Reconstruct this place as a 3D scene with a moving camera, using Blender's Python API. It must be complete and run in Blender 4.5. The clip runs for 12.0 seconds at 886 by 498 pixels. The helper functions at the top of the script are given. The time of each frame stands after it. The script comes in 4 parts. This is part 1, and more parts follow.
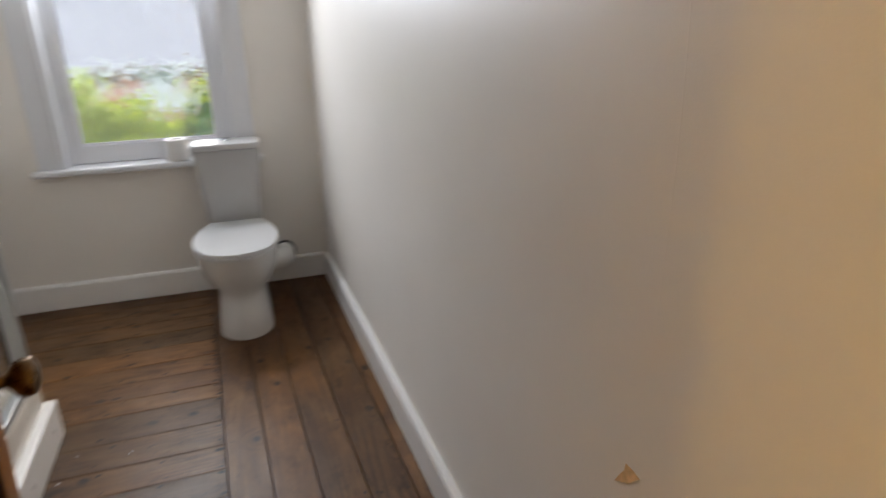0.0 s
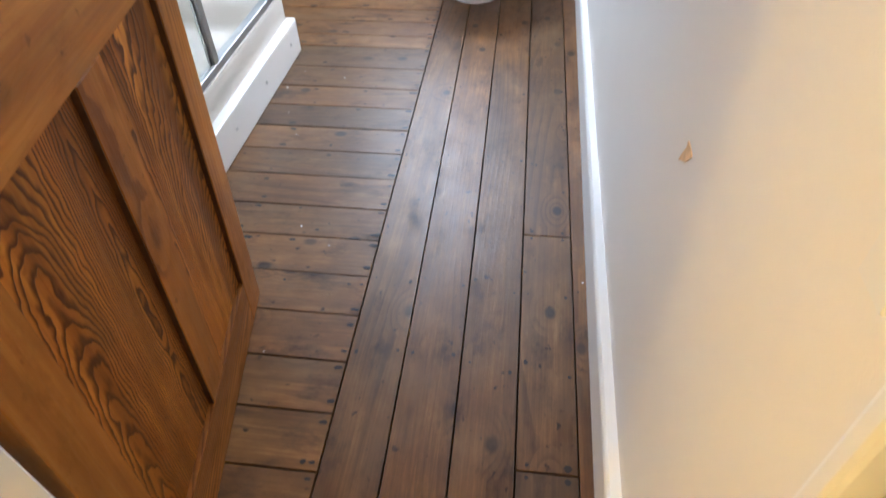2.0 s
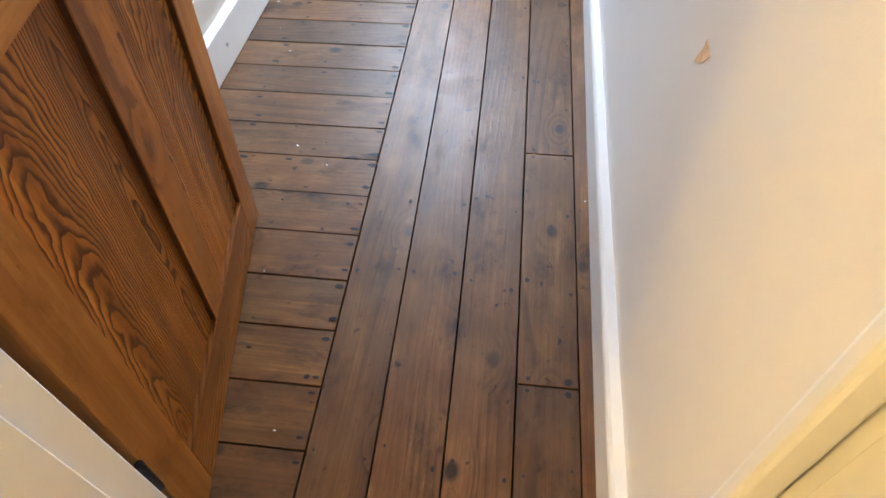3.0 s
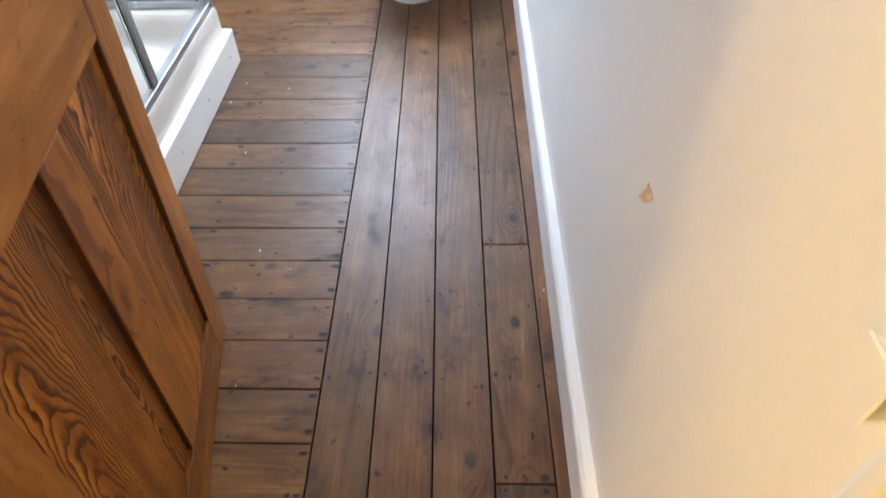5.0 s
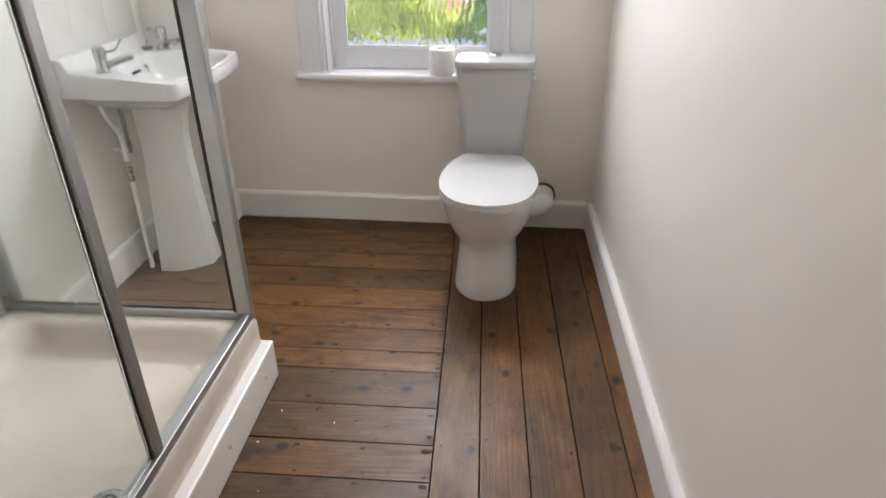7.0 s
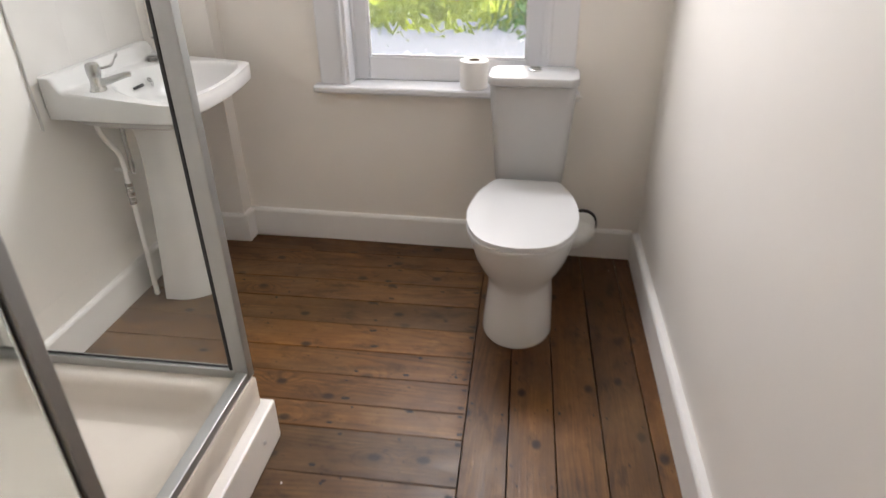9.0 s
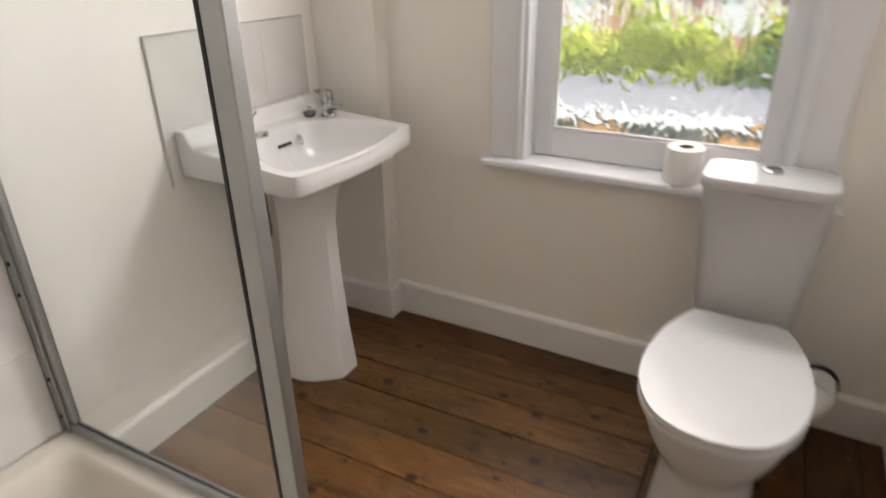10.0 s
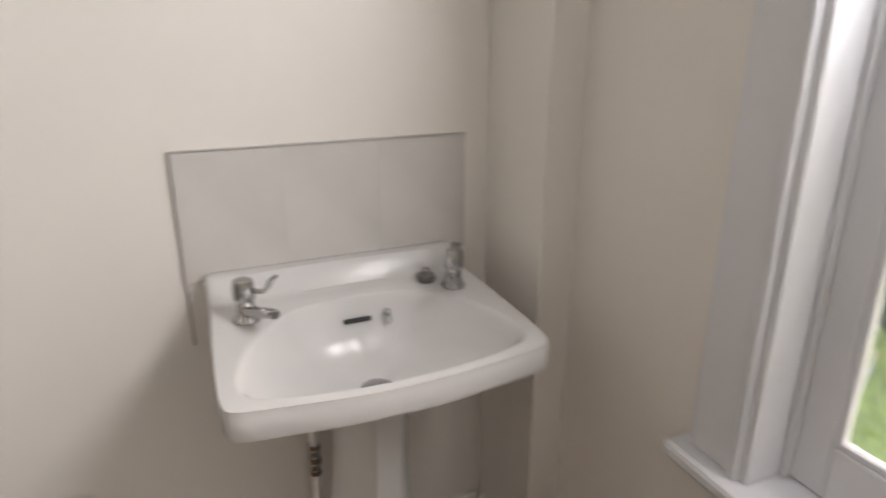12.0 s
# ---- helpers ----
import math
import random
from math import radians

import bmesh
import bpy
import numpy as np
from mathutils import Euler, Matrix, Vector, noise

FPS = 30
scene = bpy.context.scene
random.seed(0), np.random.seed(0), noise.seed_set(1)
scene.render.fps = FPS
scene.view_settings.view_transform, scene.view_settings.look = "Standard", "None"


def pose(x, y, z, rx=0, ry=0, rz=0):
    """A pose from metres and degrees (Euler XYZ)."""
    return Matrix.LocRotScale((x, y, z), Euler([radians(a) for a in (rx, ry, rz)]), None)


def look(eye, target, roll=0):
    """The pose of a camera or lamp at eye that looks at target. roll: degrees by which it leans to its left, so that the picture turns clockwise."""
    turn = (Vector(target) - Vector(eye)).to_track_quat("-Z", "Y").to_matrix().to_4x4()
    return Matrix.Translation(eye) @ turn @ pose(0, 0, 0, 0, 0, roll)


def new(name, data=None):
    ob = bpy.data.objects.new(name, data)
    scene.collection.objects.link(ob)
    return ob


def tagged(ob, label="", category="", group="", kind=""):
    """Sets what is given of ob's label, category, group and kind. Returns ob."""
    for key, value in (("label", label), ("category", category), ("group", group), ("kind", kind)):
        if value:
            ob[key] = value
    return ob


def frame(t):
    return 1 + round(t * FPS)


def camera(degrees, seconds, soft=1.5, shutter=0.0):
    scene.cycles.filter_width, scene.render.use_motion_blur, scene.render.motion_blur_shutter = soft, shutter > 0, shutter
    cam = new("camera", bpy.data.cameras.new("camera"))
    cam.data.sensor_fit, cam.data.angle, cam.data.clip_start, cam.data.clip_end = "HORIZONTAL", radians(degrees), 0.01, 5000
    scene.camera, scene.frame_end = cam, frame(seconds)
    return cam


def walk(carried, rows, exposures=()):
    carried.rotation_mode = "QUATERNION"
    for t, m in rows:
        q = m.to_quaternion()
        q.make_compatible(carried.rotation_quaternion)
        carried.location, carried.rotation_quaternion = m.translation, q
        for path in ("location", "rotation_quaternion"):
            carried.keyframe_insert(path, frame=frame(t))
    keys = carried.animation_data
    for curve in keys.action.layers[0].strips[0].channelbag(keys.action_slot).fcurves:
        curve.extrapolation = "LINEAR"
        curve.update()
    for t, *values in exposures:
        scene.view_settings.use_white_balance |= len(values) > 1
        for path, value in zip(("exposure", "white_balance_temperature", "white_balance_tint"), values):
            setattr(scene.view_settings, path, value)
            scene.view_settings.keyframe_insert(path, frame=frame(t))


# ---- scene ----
cam = camera(70.1, 12.0, shutter=0.5)
PATH = [
    (0, (-0.451, -3.379, 1.327), (0.161, -1.598, 0.654), -1.5),
    (0.5, (-0.319, -3.53, 1.36), (-0.253, -1.664, 0.645), -1.2),
    (1, (-0.307, -3.488, 1.324), (-0.486, -1.726, 0.394), -1.7),
    (1.5, (-0.216, -3.459, 1.248), (-0.427, -1.909, 0.002), -2.1),
    (2, (-0.183, -3.472, 1.21), (-0.414, -2.061, -0.189), -2.5),
    (2.5, (-0.188, -3.48, 1.177), (-0.404, -2.166, -0.316), -2.5),
    (2.7, (-0.191, -3.48, 1.17), (-0.405, -2.196, -0.349), -2.5),
    (4.3, (-0.204, -3.465, 1.245), (-0.292, -2.256, -0.346), -2.4),
    (4.5, (-0.202, -3.453, 1.251), (-0.279, -2.199, -0.305), -2.1),
    (5, (-0.226, -3.424, 1.295), (-0.286, -2.045, -0.153), -1.6),
    (5.5, (-0.268, -3.421, 1.326), (-0.317, -1.912, 0.014), -0.9),
    (6, (-0.389, -3.366, 1.383), (-0.417, -1.629, 0.393), -0.0),
    (6.5, (-0.401, -3.031, 1.344), (-0.463, -1.242, 0.451), -0.4),
    (7, (-0.434, -2.733, 1.32), (-0.587, -0.972, 0.385), -0.6),
    (7.2, (-0.439, -2.694, 1.3), (-0.587, -0.958, 0.319), -0.7),
    (8.8, (-0.456, -2.517, 1.392), (-0.659, -0.79, 0.403), -0.9),
    (9, (-0.44, -2.417, 1.365), (-0.696, -0.69, 0.391), -0.9),
    (9.5, (-0.416, -2.195, 1.349), (-0.967, -0.52, 0.404), -0.9),
    (10, (-0.461, -1.859, 1.346), (-1.314, -0.266, 0.489), -1.1),
    (10.5, (-0.519, -1.57, 1.351), (-1.58, -0.074, 0.553), -0.8),
    (11, (-0.514, -1.209, 1.36), (-1.759, 0.199, 0.674), -0.7),
    (11.5, (-0.613, -0.865, 1.355), (-2.041, 0.368, 0.691), -0.2),
    (12, (-0.625, -0.709, 1.376), (-2.354, 0.056, 0.725), -0.0),
]
EXPOSURES = [(0, 1.42, 6100, 10), (0.5, 1.73, 6050, 10), (1, 2.25, 5750, 10), (2, 2.74, 5160, 7), (2.7, 2.86, 5160, 7), (4.3, 2.84, 5120, 7), (5.5, 2.74, 5100, 7),
             (6.2, 2.34, 5650, 9), (7, 1.95, 6200, 11), (9.0, 1.87, 6450, 13), (9.5, 1.83, 6550, 13), (10, 1.62, 6750, 13), (10.5, 1.38, 6800, 13), (11, 1.07, 6750, 13),
             (11.5, 1.01, 6700, 11), (12, 1.16, 6700, 14)]
walk(cam, [(t, look(eye, target, roll)) for t, eye, target, roll in PATH], EXPOSURES)

# ---- world and lights ----
world = bpy.data.worlds.new("overcast_sky")
scene.world = world
world.use_nodes = True
wn = world.node_tree
sky = wn.nodes.new("ShaderNodeTexSky")
sky.sky_type = "NISHITA"
sky.sun_disc = False
sky.sun_elevation, sky.sun_rotation = radians(38), radians(20)
sky.air_density, sky.dust_density, sky.ozone_density = 1.0, 4.0, 1.0
wn.nodes["Background"].inputs["Strength"].default_value = 0.15
wn.links.new(sky.outputs[0], wn.nodes["Background"].inputs["Color"])


def lamp(name, kind, power, colour, m, **settings):
    data = bpy.data.lights.new(name, kind)
    data.energy, data.color = power, colour
    if kind == "SUN":
        data.angle = settings["angle"]
    if kind == "POINT":
        data.shadow_soft_size = settings["radius"]
    if kind == "AREA":
        data.shape, data.size, data.size_y = "RECTANGLE", settings["size"], settings["size_y"]
    ob = new(name, data)
    ob.matrix_world = m
    return ob


lamp("sun", "SUN", 2.45, (1.0, 0.96, 0.9), pose(0, 0, 8, 48, 0, 20), angle=radians(20))
# daylight of the upper sash, standing in its opening
lamp("window_daylight", "AREA", 8.6, (0.97, 0.98, 1.0), pose(-0.79, 0.118, 1.75, -82, 0, 0), size=0.62, size_y=0.42)
# warm electric light on the landing outside the door
lamp("landing_light", "POINT", 8.3, (1.0, 0.62, 0.18), pose(-1.75, -4.20, 2.05), radius=0.035)

# ---- materials ----


class Nodes:
    """Small helper round a material's node tree."""

    def __init__(self, name):
        self.mat = bpy.data.materials.new(name)
        self.mat.use_nodes = True
        self.tree = self.mat.node_tree
        self.bsdf = self.tree.nodes["Principled BSDF"]

    def add(self, kind, **inputs):
        n = self.tree.nodes.new(kind)
        for k, v in inputs.items():
            n.inputs[k].default_value = v
        return n

    def link(self, a, b):
        self.tree.links.new(a, b)

    def coords(self, scale=(1, 1, 1), which="Object", shift=True):
        """Coordinates of the piece, moved by its random number so that no two pieces look alike."""
        tc = self.add("ShaderNodeTexCoord")
        mp = self.add("ShaderNodeMapping")
        mp.inputs["Scale"].default_value = scale
        self.link(tc.outputs[which], mp.inputs["Vector"])
        if shift:
            info = self.add("ShaderNodeObjectInfo")
            mul = self.add("ShaderNodeMath")
            mul.operation = "MULTIPLY"
            mul.inputs[1].default_value = 37.0
            self.link(info.outputs["Random"], mul.inputs[0])
            comb = self.add("ShaderNodeCombineXYZ")
            for k in ("X", "Y", "Z"):
                self.link(mul.outputs[0], comb.inputs[k])
            self.link(comb.outputs[0], mp.inputs["Location"])
        return mp.outputs["Vector"]

    def noise(self, vec, scale, detail=4.0, rough=0.55, distortion=0.0):
        n = self.add("ShaderNodeTexNoise", Scale=scale, Detail=detail, Roughness=rough, Distortion=distortion)
        self.link(vec, n.inputs["Vector"])
        return n.outputs["Fac"]

    def ramp(self, fac, stops):
        r = self.add("ShaderNodeValToRGB")
        els = r.color_ramp.elements
        while len(els) < len(stops):
            els.new(0.5)
        for e, (p, c) in zip(els, stops):
            e.position = p
            e.color = (*c, 1) if len(c) == 3 else c
        self.link(fac, r.inputs[0])
        return r.outputs[0]

    def math(self, op, a, b=None):
        m = self.add("ShaderNodeMath")
        m.operation = op
        for i, v in enumerate((a, b)):
            if v is None:
                continue
            if isinstance(v, (int, float)):
                m.inputs[i].default_value = v
            else:
                self.link(v, m.inputs[i])
        return m.outputs[0]

    def mix(self, fac, a, b, mode="MIX"):
        m = self.add("ShaderNodeMix")
        m.data_type, m.blend_type = "RGBA", mode
        for sock, v in ((m.inputs[0], fac), (m.inputs[6], a), (m.inputs[7], b)):
            if isinstance(v, (int, float)):
                sock.default_value = v
            elif isinstance(v, tuple):
                sock.default_value = (*v, 1)
            else:
                self.link(v, sock)
        return m.outputs[2]

    def bump(self, height, strength=0.2, distance=0.002, normal=None):
        b = self.add("ShaderNodeBump", Strength=strength, Distance=distance)
        self.link(height, b.inputs["Height"])
        if normal is not None:
            self.link(normal, b.inputs["Normal"])
        self.link(b.outputs[0], self.bsdf.inputs["Normal"])
        return b.outputs[0]

    def set(self, **inputs):
        for k, v in inputs.items():
            sock = self.bsdf.inputs[k.replace("_", " ")]
            if isinstance(v, (int, float)):
                sock.default_value = v
            elif isinstance(v, tuple):
                sock.default_value = (*v, 1)
            else:
                self.link(v, sock)
        return self


def plain(name, colour, rough, metal=0.0, vary=0.06, scale=5.0, bump=0.05, fine=90.0, coat=0.0, spec=0.5, uneven=0.06):
    """A surface of one colour with slight blotches, uneven gloss and a fine relief."""
    n = Nodes(name)
    vec = n.coords(shift=False)
    broad = n.noise(vec, scale, 5)
    dark = tuple(c * (1 - vary * 2) for c in colour)
    lite = tuple(min(1, c * (1 + vary)) for c in colour)
    n.set(Base_Color=n.ramp(broad, [(0.3, dark), (0.65, lite)]), Metallic=metal, Coat_Weight=coat, Specular_IOR_Level=spec)
    g = n.noise(vec, fine, 3)
    n.set(Roughness=n.ramp(g, [(0.25, (max(0.02, rough - uneven),) * 3), (0.75, (rough + uneven,) * 3)]))
    if bump:
        n.bump(g, bump, 0.001)
    return n.mat


def wood(name, stops, ring=26.0, rough=0.4, knots=1.0, stain=0.5, coat=0.0, tint=0.25, spread=4.2, lines=0.6, local=(0.36, 0.62), wiggle=0.0, patch=0.5, grey=0.0, gloss=0.5, stretch=0.09, border=0.0, blotchy=0.0):
    """Sawn softwood with the grain along local x: contour rings, fibres, knots, stains and worn patches."""
    n = Nodes(name)
    base = n.noise(n.coords((stretch, 1.0, 1.0)), spread, 1.2, 0.45, 0.15)
    fibre = n.noise(n.coords((0.03, 1, 1)), 170, 4, 0.65)
    streak = n.noise(n.coords((0.05, 1, 1)), 34, 3, 0.6)
    # knots bend the rings round them
    vor = n.add("ShaderNodeTexVoronoi", Scale=4.6, Randomness=1.0)
    vor.voronoi_dimensions = "2D"
    n.link(n.coords((0.7, 1.0, 1.0)), vor.inputs["Vector"])
    bend = n.ramp(vor.outputs["Distance"], [(0.03, (1, 1, 1)), (0.26, (0, 0, 0))])
    field = n.math("ADD", base, n.math("MULTIPLY", bend, 0.06 * knots))
    if wiggle:
        field = n.math("ADD", field, n.math("MULTIPLY", n.noise(n.coords((0.45, 1, 1)), 32, 2, 0.5), wiggle))
    saw = n.math("FRACT", n.math("MULTIPLY", field, ring))
    late = n.ramp(saw, [(0.0, (0, 0, 0)), (0.42, (0.06, 0.06, 0.06)), (0.80, (1, 1, 1)), (0.92, (1, 1, 1)), (1.0, (0, 0, 0))])
    dark = tuple(c * 0.30 for c in stops[0])
    tone = n.math("ADD", n.math("MULTIPLY", streak, 0.8 - blotchy), n.math("MULTIPLY", fibre, 0.4))
    if blotchy:
        tone = n.math("ADD", tone, n.math("MULTIPLY", n.noise(n.coords((0.55, 1, 1)), 17.0, 5, 0.66), blotchy))
    col = n.ramp(tone, [(0.36, stops[0]), (0.62, stops[1]), (0.84, stops[2])])
    # broad bands of dark and golden timber along the board
    band = n.noise(n.coords((0.13, 1, 1)), 9.0, 3, 0.55, 0.4)
    col = n.mix(n.ramp(band, [(0.42, (patch,) * 3), (0.56, (0, 0, 0))]), col, tuple(c * 0.55 for c in stops[0]))
    bold = n.ramp(n.noise(n.coords((0.22, 1, 1)), 7.5, 2), [(local[0], (0.06, 0.06, 0.06)), (local[1], (1, 1, 1))])
    col = n.mix(n.math("MULTIPLY", n.math("MULTIPLY", late, lines), bold), col, tuple(c * k for c, k in zip(stops[0], (0.34, 0.26, 0.22))))
    knot = n.ramp(n.math("ADD", vor.outputs["Distance"], n.math("MULTIPLY", streak, 0.03)), [(0.055, (1, 1, 1)), (0.095, (0, 0, 0))])
    col = n.mix(n.math("MULTIPLY", knot, 0.96 * min(1, knots)), col, dark)
    # dark stains and scuffs
    blot = n.noise(n.coords((0.5, 1, 1)), 13.0, 6, 0.66)
    col = n.mix(n.ramp(blot, [(0.54, (0, 0, 0)), (0.70, (stain * 0.75,) * 3)]), col, dark)
    spots = n.noise(n.coords((0.8, 1, 1)), 46, 2, 0.5)
    col = n.mix(n.ramp(spots, [(0.68, (0, 0, 0)), (0.76, (stain,) * 3)]), col, dark)
    worn = n.noise(n.coords((0.6, 1, 1)), 5.0, 5, 0.62)
    if grey:
        col = n.mix(n.ramp(worn, [(0.50, (0, 0, 0)), (0.64, (grey,) * 3)]), col, (0.185, 0.120, 0.062))
    broad = n.noise(n.coords((0.4, 1, 1)), 3.2, 3, 0.5)
    col = n.mix(1.0, col, n.ramp(broad, [(0.36, (0.82, 0.78, 0.76)), (0.5, (1.0, 0.98, 0.95)), (0.66, (1.25, 1.16, 1.0))]), "MULTIPLY")
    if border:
        # an old dark floor stain left on the long boards at the far end, and a darker strip along the far wall, the
        # edge ragged board by board
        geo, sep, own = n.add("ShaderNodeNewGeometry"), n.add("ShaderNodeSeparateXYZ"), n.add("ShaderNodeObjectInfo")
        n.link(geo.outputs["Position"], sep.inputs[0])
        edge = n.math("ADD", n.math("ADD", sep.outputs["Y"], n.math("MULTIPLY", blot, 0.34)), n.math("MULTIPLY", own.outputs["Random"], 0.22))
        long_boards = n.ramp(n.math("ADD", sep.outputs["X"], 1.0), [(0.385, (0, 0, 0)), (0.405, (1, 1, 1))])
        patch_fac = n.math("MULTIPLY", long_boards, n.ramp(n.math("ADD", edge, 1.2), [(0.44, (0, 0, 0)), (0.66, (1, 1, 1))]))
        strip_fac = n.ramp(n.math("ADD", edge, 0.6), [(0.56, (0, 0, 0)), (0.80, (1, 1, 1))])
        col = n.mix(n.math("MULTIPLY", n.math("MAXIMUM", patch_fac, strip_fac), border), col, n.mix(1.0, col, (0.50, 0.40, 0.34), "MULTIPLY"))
    info = n.add("ShaderNodeObjectInfo")
    shade = n.ramp(info.outputs["Random"], [(0.0, (1 - tint, 1 - tint, 1 - tint)), (0.5, (1.0, 0.93, 0.87)), (1.0, (1.0, 1.0, 1.0))])
    col = n.mix(1.0, col, shade, "MULTIPLY")
    n.set(Base_Color=col, Coat_Weight=coat, Coat_Roughness=0.3, Specular_IOR_Level=gloss)
    n.set(Roughness=n.ramp(n.math("ADD", n.math("MULTIPLY", blot, 0.7), n.math("MULTIPLY", fibre, 0.3)),
                           [(0.3, (rough - 0.09,) * 3), (0.7, (rough + 0.14,) * 3)]))
    h = n.math("ADD", n.math("MULTIPLY", late, 0.5 * lines), fibre)
    n.bump(n.math("ADD", h, n.math("MULTIPLY", blot, 1.5)), 0.4, 0.0010)
    return n.mat


def painted_wall(name, colour):
    """Emulsion on old plaster: roller stipple, soft unevenness, scuffs."""
    n = Nodes(name)
    vec = n.coords(shift=False)
    blot = n.noise(vec, 1.3, 4)
    scuff = n.noise(vec, 6.5, 7, 0.7)
    col = n.ramp(blot, [(0.3, tuple(c * 0.955 for c in colour)), (0.7, colour)])
    col = n.mix(n.ramp(scuff, [(0.64, (0, 0, 0)), (0.8, (0.16, 0.16, 0.16))]), col, tuple(c * 0.82 for c in colour))
    n.set(Base_Color=col, Roughness=0.43, Specular_IOR_Level=0.5)
    h = n.math("ADD", n.math("MULTIPLY", n.noise(vec, 3.0, 3), 3.0), n.math("MULTIPLY", n.noise(vec, 330, 2), 0.22))
    n.bump(h, 0.35, 0.003)
    return n.mat


def glass(name, rough=0.0, wavy=0.0, colour=(0.97, 0.99, 0.98), veil=0.0):
    n = Nodes(name)
    n.set(Base_Color=colour, Roughness=rough, IOR=1.46, Transmission_Weight=1.0)
    if wavy:
        vec = n.coords((1.0, 1.0, 0.42), shift=False)
        broad = n.noise(vec, 28, 1.0, 0.5, 0.9)
        n.bump(broad, 1.0, wavy)
    if veil:
        # the frosted side scatters part of the daylight
        scatter = n.add("ShaderNodeBsdfTranslucent", Color=(0.9, 0.93, 0.95, 1))
        both = n.add("ShaderNodeMixShader", Fac=veil)
        n.link(n.bsdf.outputs[0], both.inputs[1])
        n.link(scatter.outputs[0], both.inputs[2])
        n.link(both.outputs[0], n.tree.nodes["Material Output"].inputs["Surface"])
    return n.mat


M_WALL = painted_wall("wall_paint", (0.84, 0.80, 0.745))
M_HALL = painted_wall("landing_paint", (0.82, 0.76, 0.62))
M_CEIL = painted_wall("ceiling_paint", (0.84, 0.83, 0.81))
M_GLOSS = plain("white_gloss_paint", (0.80, 0.785, 0.765), 0.34, vary=0.02, scale=2, bump=0.0, fine=12, uneven=0.03)
M_FRAME = plain("window_paint", (0.735, 0.74, 0.765), 0.34, vary=0.008, scale=2, bump=0.0, fine=12, uneven=0.015)
# cistern glaze: the ceramic of M_BASIN with its backlit shade put into the colour
M_CERAMIC_SHADED = plain("white_ceramic_shaded", (0.485, 0.48, 0.475), 0.24, vary=0.015, bump=0.0, spec=0.42, fine=12, uneven=0.01)
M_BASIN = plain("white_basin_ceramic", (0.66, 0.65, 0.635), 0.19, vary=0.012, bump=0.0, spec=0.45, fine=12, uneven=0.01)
M_SEAT = plain("white_plastic", (0.63, 0.63, 0.625), 0.26, vary=0.01, bump=0.0, fine=12, uneven=0.01)
M_TRIM = plain("grey_plastic_trim", (0.50, 0.48, 0.455), 0.4, vary=0.05)
M_TILE = plain("white_tile", (0.635, 0.61, 0.58), 0.18, vary=0.03, bump=0.03)
M_GROUT = plain("grout", (0.635, 0.61, 0.575), 0.8, vary=0.15)
M_TRAY = plain("cream_acrylic", (0.57, 0.52, 0.455), 0.24, vary=0.04, scale=3, bump=0.0, fine=12, uneven=0.02)
M_CHROME = plain("chrome", (0.50, 0.50, 0.50), 0.12, 1.0, vary=0.04, bump=0.0)
M_ALU = plain("satin_aluminium", (0.40, 0.405, 0.40), 0.5, 1.0, vary=0.02, scale=3, bump=0.0, fine=20)
M_RUBBER = plain("black_rubber", (0.015, 0.015, 0.016), 0.55)
M_BRASS = plain("aged_brass", (0.15, 0.09, 0.04), 0.3, 1.0, vary=0.3, scale=40)
M_IRON = plain("dark_iron", (0.03, 0.026, 0.022), 0.5, 0.6, vary=0.3)
M_PVC = plain("white_pvc", (0.80, 0.79, 0.76), 0.3, vary=0.03)
M_PAPER = plain("tissue_paper", (0.84, 0.83, 0.81), 0.95, vary=0.02, bump=0.5, fine=240, spec=0.1)
M_CARD = plain("grey_card", (0.22, 0.18, 0.14), 0.9)
M_CHIP = plain("bare_plaster", (0.74, 0.50, 0.27), 0.9, vary=0.12, scale=60)
M_GAP = plain("dust_in_joints", (0.018, 0.013, 0.010), 0.95, vary=0.3)
M_NAIL = plain("nail_heads", (0.018, 0.014, 0.012), 0.7, 0.0)
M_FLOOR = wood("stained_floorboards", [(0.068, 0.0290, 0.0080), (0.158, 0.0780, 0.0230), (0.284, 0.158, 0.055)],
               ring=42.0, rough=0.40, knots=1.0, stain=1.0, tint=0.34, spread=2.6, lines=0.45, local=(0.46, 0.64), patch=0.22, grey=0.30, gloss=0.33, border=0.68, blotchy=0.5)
M_DOOR = wood("waxed_pine", [(0.205, 0.070, 0.0075), (0.390, 0.158, 0.018), (0.60, 0.305, 0.042)],
              ring=92.0, rough=0.40, knots=0.2, stain=0.3, tint=0.2, spread=3.4, lines=1.0, local=(0.26, 0.40), wiggle=0.026, patch=0.6, gloss=0.2, stretch=0.13)
M_UPPER = wood("waxed_pine_upper_panels", [(0.235, 0.082, 0.0095), (0.360, 0.146, 0.018), (0.50, 0.240, 0.034)],
               ring=60.0, rough=0.40, knots=0.3, stain=0.3, tint=0.15, spread=2.8, lines=0.45, local=(0.44, 0.60), wiggle=0.012, patch=0.5, gloss=0.2, stretch=0.10)
M_STILE = wood("waxed_pine_frame", [(0.260, 0.098, 0.0150), (0.360, 0.152, 0.026), (0.46, 0.222, 0.043)],
               ring=60.0, rough=0.42, knots=0.3, stain=0.5, tint=0.12, spread=2.6, lines=0.7, local=(0.46, 0.60), wiggle=0.014, patch=0.45, gloss=0.2, stretch=0.10)
M_RECESS_SHADE = plain("recess_shade_pine", (0.060, 0.022, 0.007), 0.45, vary=0.2, scale=30)
M_PANE = glass("clear_glass", 0.02, 0.0, (0.93, 0.96, 0.95))
